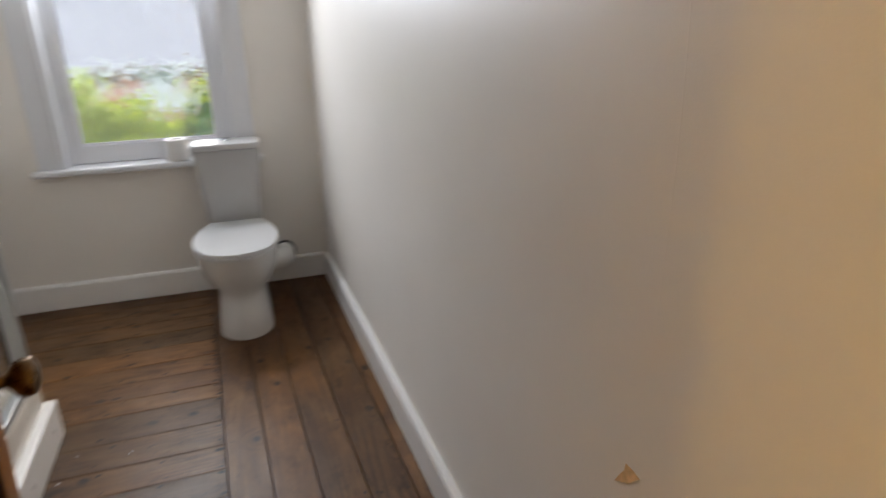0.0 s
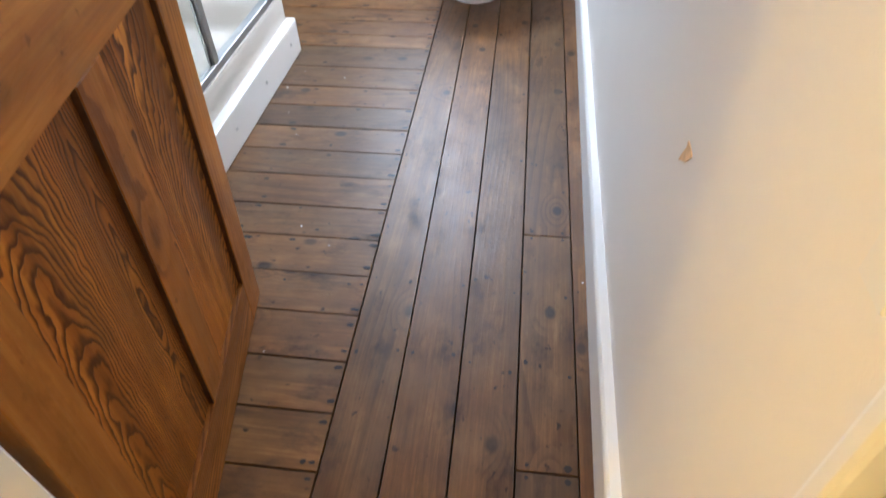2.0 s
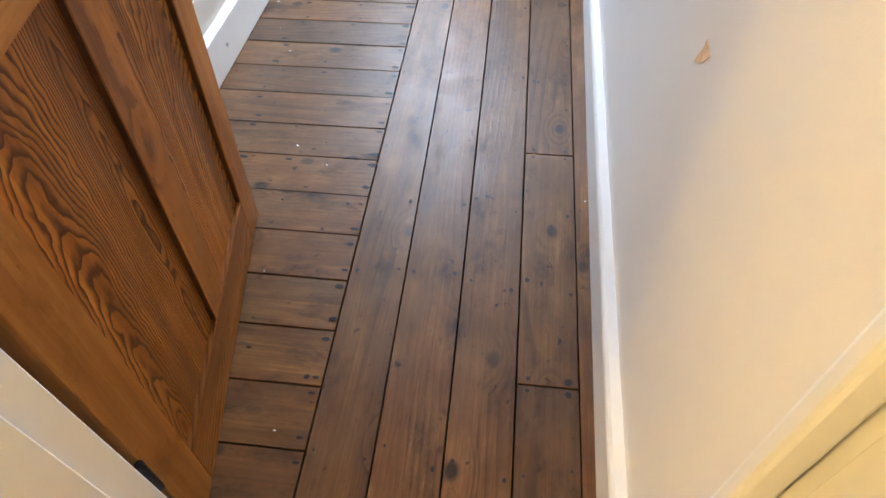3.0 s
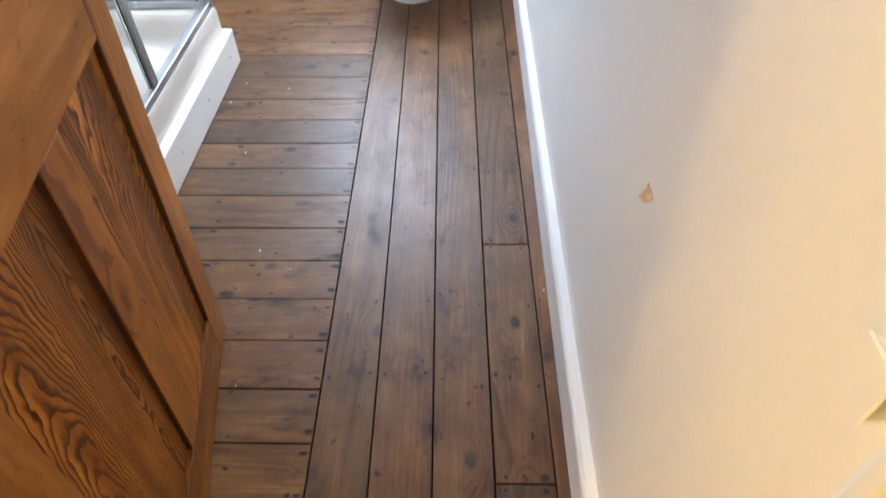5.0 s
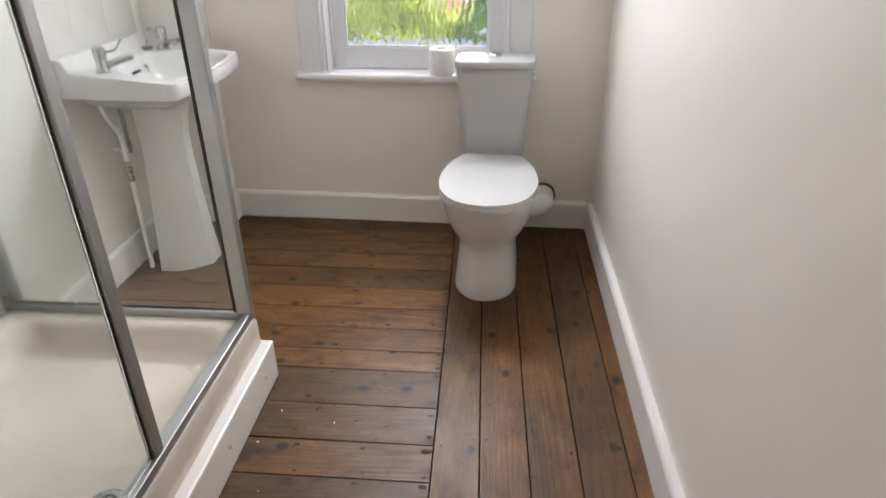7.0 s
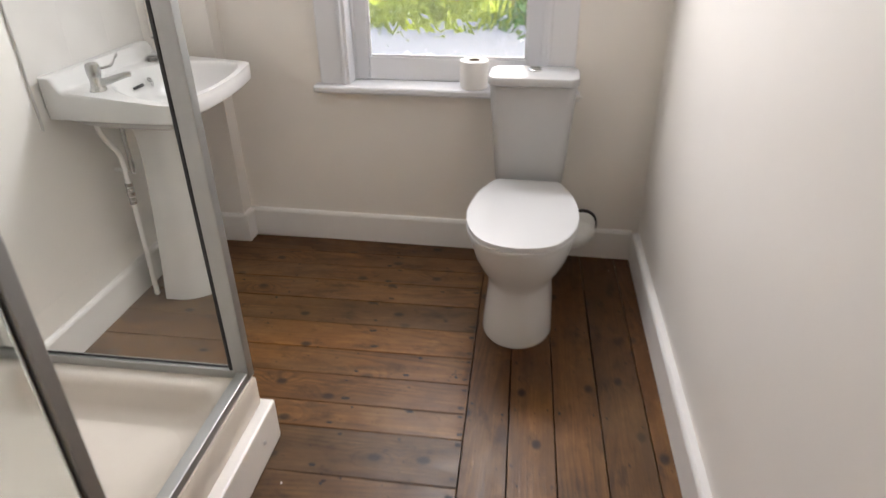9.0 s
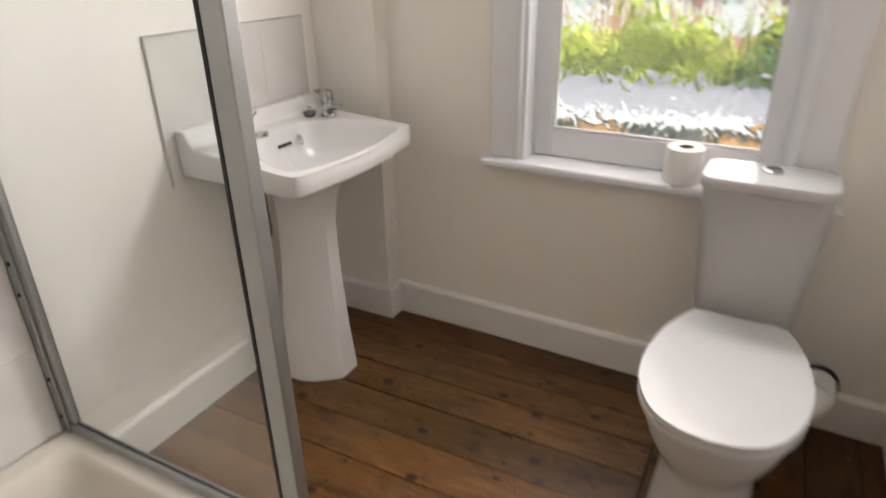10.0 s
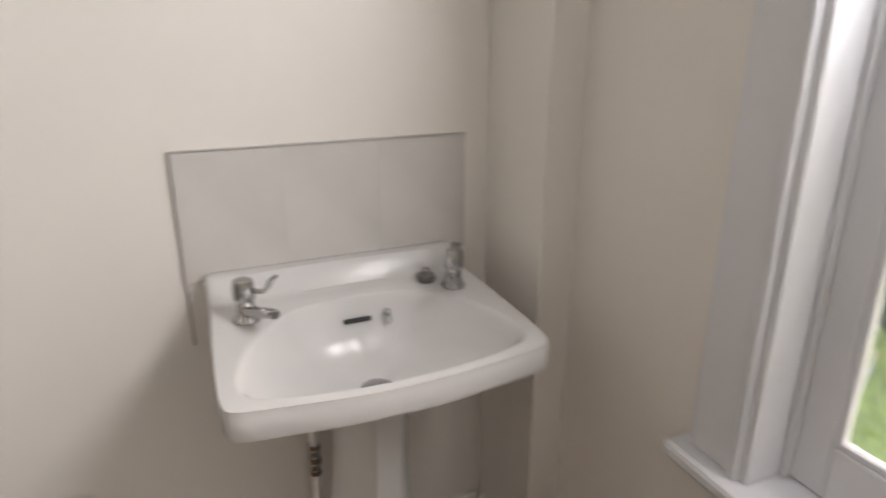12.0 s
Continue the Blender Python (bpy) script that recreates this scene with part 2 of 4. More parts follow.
M_LIME = glass("limescaled_glass", 0.05, 0.0, (0.87, 0.90, 0.885))
M_OBSCURE = glass("wavy_glass", 0.05, 0.0038, veil=0.018)

# ---- geometry helpers ----


def part(name, bm, material, parent=None, label="", m=None, smooth=False, sharp=42):
    """Links a bmesh as one mesh object under a thing or a part."""
    me = bpy.data.meshes.new(name)
    bmesh.ops.recalc_face_normals(bm, faces=bm.faces[:])
    if smooth:
        for f in bm.faces:
            f.smooth = True
    bm.to_mesh(me)
    bm.free()
    if material:
        me.materials.append(material)
    ob = new(name, me)
    if parent is not None:
        ob.parent = parent
    if m is not None:
        ob.matrix_basis = m
    if smooth:
        me.set_sharp_from_angle(angle=radians(sharp))
    return tagged(ob, label)


def thing(name, label, category, m=None, group="", kind=""):
    ob = new(name)
    ob.empty_display_size = 0.05
    if m is not None:
        ob.matrix_basis = m
    return tagged(ob, label, category, group, kind)


def box(x0, x1, y0, y1, z0, z1, bevel=0.0, segments=1, bm=None):
    """A block between its bounds, with bevelled edges."""
    b = bmesh.new()
    bmesh.ops.create_cube(b, size=1.0)
    bmesh.ops.transform(b, matrix=Matrix.Translation(((x0 + x1) / 2, (y0 + y1) / 2, (z0 + z1) / 2))
                        @ Matrix.Diagonal((abs(x1 - x0), abs(y1 - y0), abs(z1 - z0), 1)), verts=b.verts[:])
    if bevel:
        bmesh.ops.bevel(b, geom=b.edges[:], offset=bevel, segments=segments, profile=0.5, affect="EDGES")
    if bm is None:
        return b
    me = bpy.data.meshes.new("tmp")
    b.to_mesh(me)
    b.free()
    bm.from_mesh(me)
    bpy.data.meshes.remove(me)
    return bm


def loft(rings, cap=True, closed=True):
    """A skin through rings of points, each ring with the same number."""
    b = bmesh.new()
    vs = [[b.verts.new(p) for p in r] for r in rings]
    n = len(rings[0])
    for a, c in zip(vs, vs[1:]):
        for i in range(n if closed else n - 1):
            j = (i + 1) % n
            b.faces.new((a[i], a[j], c[j], c[i]))
    if cap:
        b.faces.new(vs[0])
        b.faces.new(vs[-1])
    return b


def lathe(profile, sides=24, cap=True):
    """A turned body: profile of (radius, height)."""
    return loft([[(r * math.cos(2 * math.pi * i / sides), r * math.sin(2 * math.pi * i / sides), z) for i in range(sides)]
                 for r, z in profile], cap)


def tube(points, radius, sides=12):
    """A round pipe along a line of points."""
    pts = [Vector(p) for p in points]
    rings = []
    up = Vector((0.31, 0.95, 0.05)).normalized()
    for i, p in enumerate(pts):
        way = (pts[min(i + 1, len(pts) - 1)] - pts[max(i - 1, 0)]).normalized()
        side = way.cross(up).normalized()
        over = side.cross(way)
        rings.append([p + radius * (math.cos(a) * side + math.sin(a) * over)
                      for a in (2 * math.pi * k / sides for k in range(sides))])
    return loft(rings)


def smooth_line(points, steps=6):
    """Points of a soft curve through the given ones."""
    pts = [Vector(p) for p in points]
    pts = [pts[0] * 2 - pts[1]] + pts + [pts[-1] * 2 - pts[-2]]
    out = []
    for a, b, c, d in zip(pts, pts[1:], pts[2:], pts[3:]):
        for k in range(steps):
            t = k / steps
            out.append(0.5 * (2 * b + (c - a) * t + (2 * a - 5 * b + 4 * c - d) * t * t + (3 * b - a - 3 * c + d) * t ** 3))
    return out + [pts[-2]]


def slab(name, bounds, material, parent=None, label="", category="", bevel=0.0, m=None, kind=""):
    ob = part(name, box(*bounds, bevel), material, parent, label, m)
    if category or kind:
        tagged(ob, "", category, "", kind)
    return ob


def prism(outline, z0, z1, bevel=0.0, segments=2, which="top"):
    """An outline in x, y drawn up from z0 to z1; its upper or both rims may be rounded."""
    b = loft([[(x, y, z0) for x, y in outline], [(x, y, z1) for x, y in outline]])
    if bevel:
        es = [e for e in b.edges if abs(e.verts[0].co.z - e.verts[1].co.z) < 1e-6
              and (which == "both" or e.verts[0].co.z > (z0 + z1) / 2)]
        bmesh.ops.bevel(b, geom=es, offset=bevel, segments=segments, profile=0.5, affect="EDGES")
    return b

# ---- structure ----
FAR = Matrix.Rotation(radians(-1.9), 4, "Z")     # the window wall stands a little askew to the side walls
H = 2.45                                         # ceiling
WX, EX = -1.955, 0.027                           # faces of the side walls
DOOR_Y = -3.245                                  # room face of the door wall

floor = tagged(part("floor", box(-2.3, 0.3, -4.7, 0.35, -0.2, -0.022), M_GAP),
               "dark stained old pine floorboards, waxed and nailed", "floor", kind="structure")

slab("wall_storey_below", (-2.12, 0.20, -4.75, 0.30, -3.2, -0.205), M_HALL, None, "plain rendered storey below the room", "wall", kind="structure")
wall_east = slab("wall_east", (EX, 0.20, DOOR_Y, 0.2, -0.1, H), M_WALL, None, "off-white painted plaster wall with soft scuffs", "wall", kind="structure")
wall_west = slab("wall_west", (-2.12, WX, -4.7, 0.35, -0.1, H), M_WALL, None, "off-white painted plaster wall behind the basin", "wall", kind="structure")
WIN = (-1.185, -0.400, 0.70, 1.98)               # window opening
bm = bmesh.new()
for y0, y1, e in ((0.02, 0.135, 0.0), (0.135, 0.30, 0.13)):      # inner leaf, and outer leaf splayed wider round the sash
    a, b, lo, hi = WIN[0] - e, WIN[1] + e, WIN[2] - e * 0.5, WIN[3] + e * 0.5
    box(-2.2, a, y0, y1, -0.1, H, bm=bm)
    box(b, 0.06, y0, y1, -0.1, H, bm=bm)
    box(a, b, y0, y1, -0.1, lo, bm=bm)
    box(a, b, y0, y1, hi, H, bm=bm)
wall_north = tagged(part("wall_north", bm, M_WALL, m=FAR), "off-white painted plaster wall below and around the window", "wall", kind="structure")
# boxed-in corner behind the basin
boxing = slab("wall_boxing", (WX + 0.002, -1.70, -0.005, 0.2, -0.05, H - 0.002), M_WALL, None, "off-white boxed-in pipe corner beside the basin", "wall", kind="structure")
# door wall with its opening
JL, JR = -0.656, 0.062                           # sides of the door opening
bm = bmesh.new()
box(WX - 0.05, JL - 0.03, DOOR_Y - 0.12, DOOR_Y, -0.1, H, bm=bm)
box(JL - 0.03, EX + 0.15, DOOR_Y - 0.12, DOOR_Y - 0.001, 2.05, H, bm=bm)
wall_south = tagged(part("wall_south", bm, M_WALL), "plain painted wall round the doorway", "wall", kind="structure")
# the landing outside the door, closed by plain walls
wall_landing = slab("wall_landing", (-2.3, 0.3, -4.75, -4.62, -0.1, H), M_HALL, None, "plain cream wall of the landing", "wall", kind="structure")
slab("wall_landing_side", (0.075, 0.2, -4.7, DOOR_Y - 0.06, -0.1, H), M_HALL, None, "plain cream side wall of the landing", "wall", kind="structure")
tagged(part("ceiling", box(-2.3, 0.3, -4.75, 0.35, H, H + 0.12), M_CEIL), "plain white ceiling", "ceiling", kind="structure")
# shower end wall
slab("wall_shower_end", (WX + 0.002, -1.16, -2.31, -2.225, -0.05, H - 0.002), M_WALL, None, "plain wall closing the end of the shower", "wall", kind="structure")


def skirting(name, length, m, label, deep=0.020):
    """A plain board with an eased top edge, drawn along local x, its face on local y = 0."""
    prof = [(0, 0), (0, 0.119), (0.003, 0.126), (0.008, 0.131), (deep, 0.132), (deep, 0)]
    b = loft([[(x, y, z) for y, z in prof] for x in (0, length)])
    return tagged(part(name, b, M_GLOSS, None, label, m), category="skirting board", kind="structure")


WHITE_BOARD = "white gloss-painted skirting board along the floor"
skirting("baseboard_east", 3.235, pose(0, 0.0, 0, 0, 0, -90), WHITE_BOARD, 0.027)
skirting("baseboard_north", 1.70, FAR @ pose(-1.70, 0, 0), WHITE_BOARD)
skirting("baseboard_boxing", 0.2245, pose(-1.925, -0.025, 0), WHITE_BOARD)
skirting("baseboard_boxing_side", 0.078, pose(-1.680, -0.025, 0, 0, 0, 90), WHITE_BOARD)
skirting("baseboard_west", 1.10, pose(-1.935, -1.125, 0, 0, 0, 90), WHITE_BOARD)

# door frame
door_frame = thing("door_frame", "cream-painted wooden door frame round the doorway", "door frame", kind="structure")
part("jamb", box(JL - 0.03, JL, DOOR_Y - 0.13, DOOR_Y + 0.012, 0, 2.05, 0.003), M_GLOSS, door_frame)
part("jamb", box(JR, JR + 0.03, DOOR_Y - 0.13, DOOR_Y - 0.004, 0, 2.05, 0.003), M_GLOSS, door_frame)
part("head", box(JL, JR, DOOR_Y - 0.13, DOOR_Y - 0.004, 2.02, 2.05, 0.003), M_GLOSS, door_frame)
part("stop", box(JL, JL + 0.012, DOOR_Y - 0.125, DOOR_Y - 0.04, 0, 2.02, 0.002), M_GLOSS, door_frame)
part("stop", box(JR - 0.012, JR, DOOR_Y - 0.125, DOOR_Y - 0.04, 0, 2.02, 0.002), M_GLOSS, door_frame)
part("architrave", box(JL - 0.095, JL - 0.012, DOOR_Y - 0.15, DOOR_Y - 0.132, 0, 2.1, 0.004), M_GLOSS, door_frame)
part("edge_bead", box(EX - 0.004, EX + 0.03, DOOR_Y - 0.022, DOOR_Y + 0.002, 0, 2.05, 0.006, 2), M_GLOSS, door_frame)

# ---- floorboards ----
def lane(a, b):
    """A long joint in the floor: its x at y = -3 and at y = 0."""
    return lambda y: a + (b - a) * (y + 3) / 3


SEAM, J1, J2, J3, J4 = lane(-0.550, -0.606), lane(-0.418, -0.480), lane(-0.284, -0.346), lane(-0.153, -0.205), lane(-0.026, -0.063)
GAP = 0.0034


def plank(corners, along, top=0.0, gap=GAP):
    """One floorboard between four corners (anticlockwise), its grain along x or y; eased edges, dished by wear."""
    c = [Vector((x, y, 0)) for x, y in corners]
    mid = sum(c, Vector()) / 4
    turn = Matrix.Rotation(radians(90), 4, "Z") if along == "y" else Matrix.Identity(4)
    m = Matrix.Translation(mid) @ turn
    inv = m.inverted()
    low = [inv @ p for p in c]
    ring = lambda k, z: [(p.x - math.copysign(min(k, abs(p.x)), p.x), p.y - math.copysign(min(k, abs(p.y)), p.y), z) for p in low]
    b = loft([ring(gap / 2, -0.02), ring(gap / 2, top - 0.0018), ring(gap / 2 + 0.0008, top)])
    return part("plank", b, M_FLOOR, floor, "", m)


random.seed(4)
CROSS = [0.05, -0.075, -0.185, -0.303, -0.440, -0.593, -0.740, -0.872, -1.004, -1.108, -1.277, -1.428, -1.560, -1.696, -1.830,
         -1.963, -2.106, -2.237, -2.374, -2.508, -2.647, -2.783, -2.918, -3.054, -3.19, -3.33, -3.47, -3.60, -3.74, -3.88, -4.02, -4.16, -4.3, -4.45, -4.6]
TIGHT = (-0.593, -1.108, -1.963, -2.374)               # joints that have all but closed
nails = bmesh.new()


def nail(x, y, r=0.0052, long=1.0):
    r *= random.choice((0.8, 1.0, 1.2, 1.5))
    v = [nails.verts.new((x + r * long * math.cos(a) * random.uniform(0.8, 1.25), y + r * math.sin(a) * random.uniform(0.8, 1.4), 0.0009))
         for a in (k * math.pi / 3 for k in range(6))]
    nails.faces.new(v)


def half_gap(y):
    return 0.0004 if y in TIGHT else 0.0016


for a, b in zip(CROSS, CROSS[1:]):
    dip = random.uniform(-0.0014, 0.0)
    tilt = random.uniform(-0.004, 0.004)
    low, high = b + half_gap(b), a - half_gap(a)
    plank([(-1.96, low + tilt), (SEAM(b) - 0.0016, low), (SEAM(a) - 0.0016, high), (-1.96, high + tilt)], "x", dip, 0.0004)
    for f in (0.17, 0.83):
        y = b + (a - b) * (f + random.uniform(-0.06, 0.06))
        nail(SEAM(y) - random.uniform(0.012, 0.019), y, 0.0040, random.uniform(1.6, 2.8))
        if random.random() < 0.15:
            nail(SEAM(y) - random.uniform(0.030, 0.05), y + random.uniform(-0.01, 0.01), 0.0036, 1.4)
        nail(-0.97 + random.uniform(-0.035, 0.035), y, 0.0044, random.uniform(1.0, 2.4))
        if random.random() < 0.55:
            nail(-0.79 + random.uniform(-0.04, 0.04), y + random.uniform(-0.01, 0.01), 0.0036, random.uniform(1.0, 2.6))
        nail(-1.38 + random.uniform(-0.03, 0.03), y, 0.0044)
LANES = [(SEAM, J1, [0.05, -4.6]), (J1, J2, [0.05, -4.6]), (J2, J3, [0.05, -4.6]), (J3, J4, [0.05, -2.172, -2.867, -4.6])]
for left, right, cuts in LANES:
    for a, b in zip(cuts, cuts[1:]):
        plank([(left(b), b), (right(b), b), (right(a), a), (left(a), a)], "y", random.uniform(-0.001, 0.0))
        for cut in (a - 0.014, b + 0.014):
            for f in (0.18, 0.82):
                nail(left(cut) + (right(cut) - left(cut)) * f, cut, 0.0055)
    for y in (-0.55, -0.98, -1.42, -1.84, -2.38, -2.62, -3.05, -3.4):
        for f in (0.13, 0.87):
            yy = y + random.uniform(-0.025, 0.025)
            nail(left(yy) + (right(yy) - left(yy)) * (f + random.uniform(-0.03, 0.03)), yy, 0.0042, 0.8)
plank([(J4(-4.6), -4.6), (0.024, -4.6), (0.024, 0.05), (J4(0.05), 0.05)], "y", -0.001)
tagged(part("nail_heads", nails, M_NAIL, floor, "dark iron nail heads in the boards"), kind="stuff")

# ---- window ----
window = thing("window_1", "white-painted sash window with wavy obscured glass", "window", FAR, kind="structure")


def strip(name, x0, x1, y0, y1, z0, z1, bevel=0.003, mat=M_FRAME, parent=None, label=""):
    return part(name, box(x0, x1, y0, y1, z0, z1, bevel, 2), mat, parent or window, label)


u0, u1, z0, z1 = WIN
strip("window_sill", u0 - 0.135, u1 + 0.135, -0.032, 0.125, z0 - 0.020, z0 + 0.012, 0.010)
for s, u in ((-1, u0), (1, u1)):
    out, inn = u + s * 0.108, u - s * 0.002
    strip("architrave", min(out, inn), max(out, inn), 0.002, 0.0205, z0 + 0.0125, z1 + 0.1, 0.004)
    strip("architrave_bead", min(u, u + s * 0.016), max(u, u + s * 0.016), -0.008, 0.0025, z0 + 0.0125, z1 + 0.002, 0.004)
    strip("reveal", min(u, u - s * 0.014), max(u, u - s * 0.014), 0.004, 0.134, z0 + 0.0125, z1, 0.002)
    strip("staff_bead", min(u - s * 0.014, u - s * 0.024), max(u - s * 0.014, u - s * 0.024), 0.072, 0.085, z0 + 0.0125, z1, 0.006)
strip("architrave", u0 - 0.108, u1 + 0.108, 0.002, 0.0205, z1 + 0.1005, z1 + 0.2, 0.004)
strip("outer_sill", u0 + 0.0145, u1 - 0.0145, 0.130, 0.27, z0 - 0.06, z0 - 0.006, 0.004)
sash = part("sash", box(u0 + 0.016, u0 + 0.076, 0.086, 0.128, z0 + 0.014, 1.52, 0.004, 2), M_FRAME, window)
strip("stile", u1 - 0.076, u1 - 0.016, 0.086, 0.128, z0 + 0.014, 1.52, 0.004)
strip("bottom_rail", u0 + 0.0765, u1 - 0.0765, 0.087, 0.127, z0 + 0.014, z0 + 0.104, 0.004)
strip("meeting_rail", u0 + 0.0765, u1 - 0.0765, 0.087, 0.127, 1.48, 1.519, 0.004)
strip("sash_lift", -0.70, -0.66, 0.072, 0.0865, z0 + 0.040, z0 + 0.052, 0.003, M_FRAME)
strip("sash_lift", -0.505, -0.493, 0.060, 0.0865, z0 + 0.058, z0 + 0.068, 0.002, M_IRON, None, "small dark iron hook")
# glazing beads
g0, g1 = u0 + 0.0765, u1 - 0.0765
for a, b in ((g0, g0 + 0.009), (g1 - 0.009, g1)):
    strip("glazing_bead", a, b, 0.090, 0.100, z0 + 0.1045, 1.4795, 0.002)
strip("glazing_bead", g0 + 0.0095, g1 - 0.0095, 0.090, 0.100, z0 + 0.1045, z0 + 0.1135, 0.002)
pane = part("pane", box(g0 + 0.0005, g1 - 0.0005, 0.104, 0.109, z0 + 0.105, 1.4795), M_OBSCURE, window, "wavy obscured glass pane")
pane.visible_shadow = False
# upper sash
strip("upper_stile", u0 + 0.016, u0 + 0.076, 0.130, 0.17, 1.50, z1 - 0.002)
strip("upper_stile", u1 - 0.076, u1 - 0.016, 0.130, 0.17, 1.50, z1 - 0.002)
strip("upper_rail", u0 + 0.0765, u1 - 0.0765, 0.131, 0.169, z1 - 0.06, z1 - 0.002)
strip("upper_meeting_rail", u0 + 0.0765, u1 - 0.0765, 0.131, 0.169, 1.50, 1.54)
pane2 = part("pane", box(g0, g1, 0.148, 0.153, 1.5405, z1 - 0.0605), M_OBSCURE, window, "wavy obscured glass pane")
pane2.visible_shadow = False

# ---- door ----
DOOR = pose(-0.708, -3.218, 0.006, 2.5, 0, 100.6)      # hung out of plumb; local x runs from the hinge to the free edge, local y is away from the doorway side
DW, DT, DH = 0.765, 0.036, 2.0
door = thing("door_1", "waxed pine four-panel door standing open, with a brass knob", "door", DOOR, kind="structure")


def board(name, length, width, thick, m, parent, bevel=0.0013, mat=M_DOOR):
    """A piece of timber with its grain along local x, its middle at m."""
    return part(name, box(-length / 2, length / 2, -width / 2, width / 2, -thick / 2, thick / 2, bevel), mat, parent, "", m)


def upright(x, y, z):
    """Grain up, width along the door, thickness through it."""
    return Matrix.Translation((x, y, z)) @ Matrix(((0, 1, 0, 0), (0, 0, 1, 0), (1, 0, 0, 0), (0, 0, 0, 1)))


def level(x, y, z):
    return Matrix.Translation((x, y, z)) @ Matrix(((1, 0, 0, 0), (0, 0, -1, 0), (0, 1, 0, 0), (0, 0, 0, 1)))


ST, SF, MU0, MU1 = 0.090, 0.090, 0.355, 0.440
board("stile", DH, ST, DT, upright(ST / 2, 0, DH / 2), door, mat=M_STILE)
board("stile", DH, SF, DT, upright(DW - SF / 2, 0, DH / 2), door, mat=M_STILE)
RAILS = [(0.0, 0.133), (0.828, 1.008), (1.885, DH)]
for a, b in RAILS:
    board("rail", DW - ST - SF - 0.0006, b - a, DT - 0.0008, level((ST + DW - SF) / 2, 0, (a + b) / 2), door, mat=M_STILE)
for a, b in ((0.133, 0.828), (1.008, 1.885)):
    board("muntin", b - a - 0.0006, MU1 - MU0, DT - 0.001, upright((MU0 + MU1) / 2, 0, (a + b) / 2), door, mat=M_STILE)
    for p, q in ((ST, MU0), (MU1, DW - SF)):
        board("panel", b - a + 0.01, q - p + 0.01, 0.013, upright((p + q) / 2, 0, (a + b) / 2), door, 0.001, M_DOOR if a < 0.5 else M_UPPER)
        # thin dark strips paint the shade inside each panel recess
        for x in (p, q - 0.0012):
            part("panel_edge", box(x, x + 0.0012, -DT / 2 + 0.002, -0.0066, a + 0.0003, b - 0.0003), M_RECESS_SHADE, door, "dark strip painted as shade of the panel recess")


def door_knob(side):
    m = Matrix.Translation((DW - 0.072, side * DT / 2, 0.905)) @ Matrix.Rotation(radians(90 * side * -1), 4, "X")
    k = part("door_knob", lathe([(0.0225, 0), (0.0225, 0.003), (0.012, 0.006), (0.009, 0.010), (0.0085, 0.024), (0.014, 0.029), (0.0235, 0.036), (0.027, 0.046),
                                 (0.0245, 0.056), (0.015, 0.062), (0.004, 0.0635)], 28), M_BRASS, door, "aged brass door knob", m, True)
    return k


door_knob(-1)
door_knob(1)
for z in (0.28, 1.72):
    part("hinge", lathe([(0.0065, -0.045), (0.0065, 0.045)], 12), M_IRON, door, "black iron hinge", pose(-0.006, -0.02, z), True)
# rim-lock keep on the frame
keep = thing("lock_keep", "cream-painted box keep for a rim lock, fixed beside the doorway", "lock keep", pose(EX, -3.240, 0.980))
part("face_plate", box(-0.027, -0.0240, -0.003, 0.031, -0.024, 0.026, 0.0012), M_GLOSS, keep)
part("top_plate", box(-0.0238, -0.0002, -0.001, 0.029, 0.0205, 0.0235, 0.0008), M_GLOSS, keep)
part("bottom_plate", box(-0.0238, -0.0002, -0.001, 0.029, -0.0215, -0.0185, 0.0008), M_GLOSS, keep)
part("end_plate", box(-0.0238, -0.0002, 0.0262, 0.0290, -0.0183, 0.0203, 0.0008), M_GLOSS, keep)
# small chip in the plaster
b = bmesh.new()
out = [(0.046, -0.048), (0.014, -0.029), (-0.008, -0.005), (0.005, -0.002), (0.024, -0.002), (0.025, -0.014), (0.036, -0.030)]
f = b.faces.new([b.verts.new((0, y, z)) for y, z in out])
r = bmesh.ops.extrude_face_region(b, geom=[f])
bmesh.ops.translate(b, vec=(-0.0012, 0, 0), verts=[v for v in r["geom"] if isinstance(v, bmesh.types.BMVert)])
part("plaster_chip", b, M_CHIP, wall_east, "bare patch where paint has flaked off the wall", Matrix.Translation((EX, -2.786, 0.735)))
# a hairline ridge in the plaster above the chip, and drips of white paint on the boards
ridge = loft([[(EX - d, -2.800 + 0.004 * math.sin(z * 9) + w, z) for d, w in ((0.0, -0.0012), (0.00028, 0.0), (0.0, 0.0012))] for z in [0.98 + 0.05 * k for k in range(20)]])
part("plaster_ridge", ridge, M_WALL, wall_east, "thin ridge where two coats of plaster meet")
drips = bmesh.new()
rnd = random.Random(8)
for x, y in [(-0.70, -2.27), (-0.76, -2.64), (-0.008, -2.34), (-0.80, -2.20), (-0.62, -3.02), (-1.05, -1.32), (-1.02, -1.62), (-0.95, -1.75), (-0.88, -1.36), (-0.09, -0.10), (-0.06, -0.07), (-1.08, -1.45)]:
    r = rnd.uniform(0.0015, 0.0034)
    drips.faces.new([drips.verts.new((x + r * math.cos(a) * rnd.uniform(0.6, 1.6), y + r * math.sin(a) * rnd.uniform(0.6, 1.3), 0.0010)) for a in (k * math.pi / 3.5 for k in range(7))])
tagged(part("paint_drips", drips, M_GLOSS, floor, "small drips of white paint"), kind="stuff")

# ---- shower ----
TRAY_X, TRAY_Y0, TRAY_Y1 = -1.146, -2.220, -1.163      # front edge, near end, far end


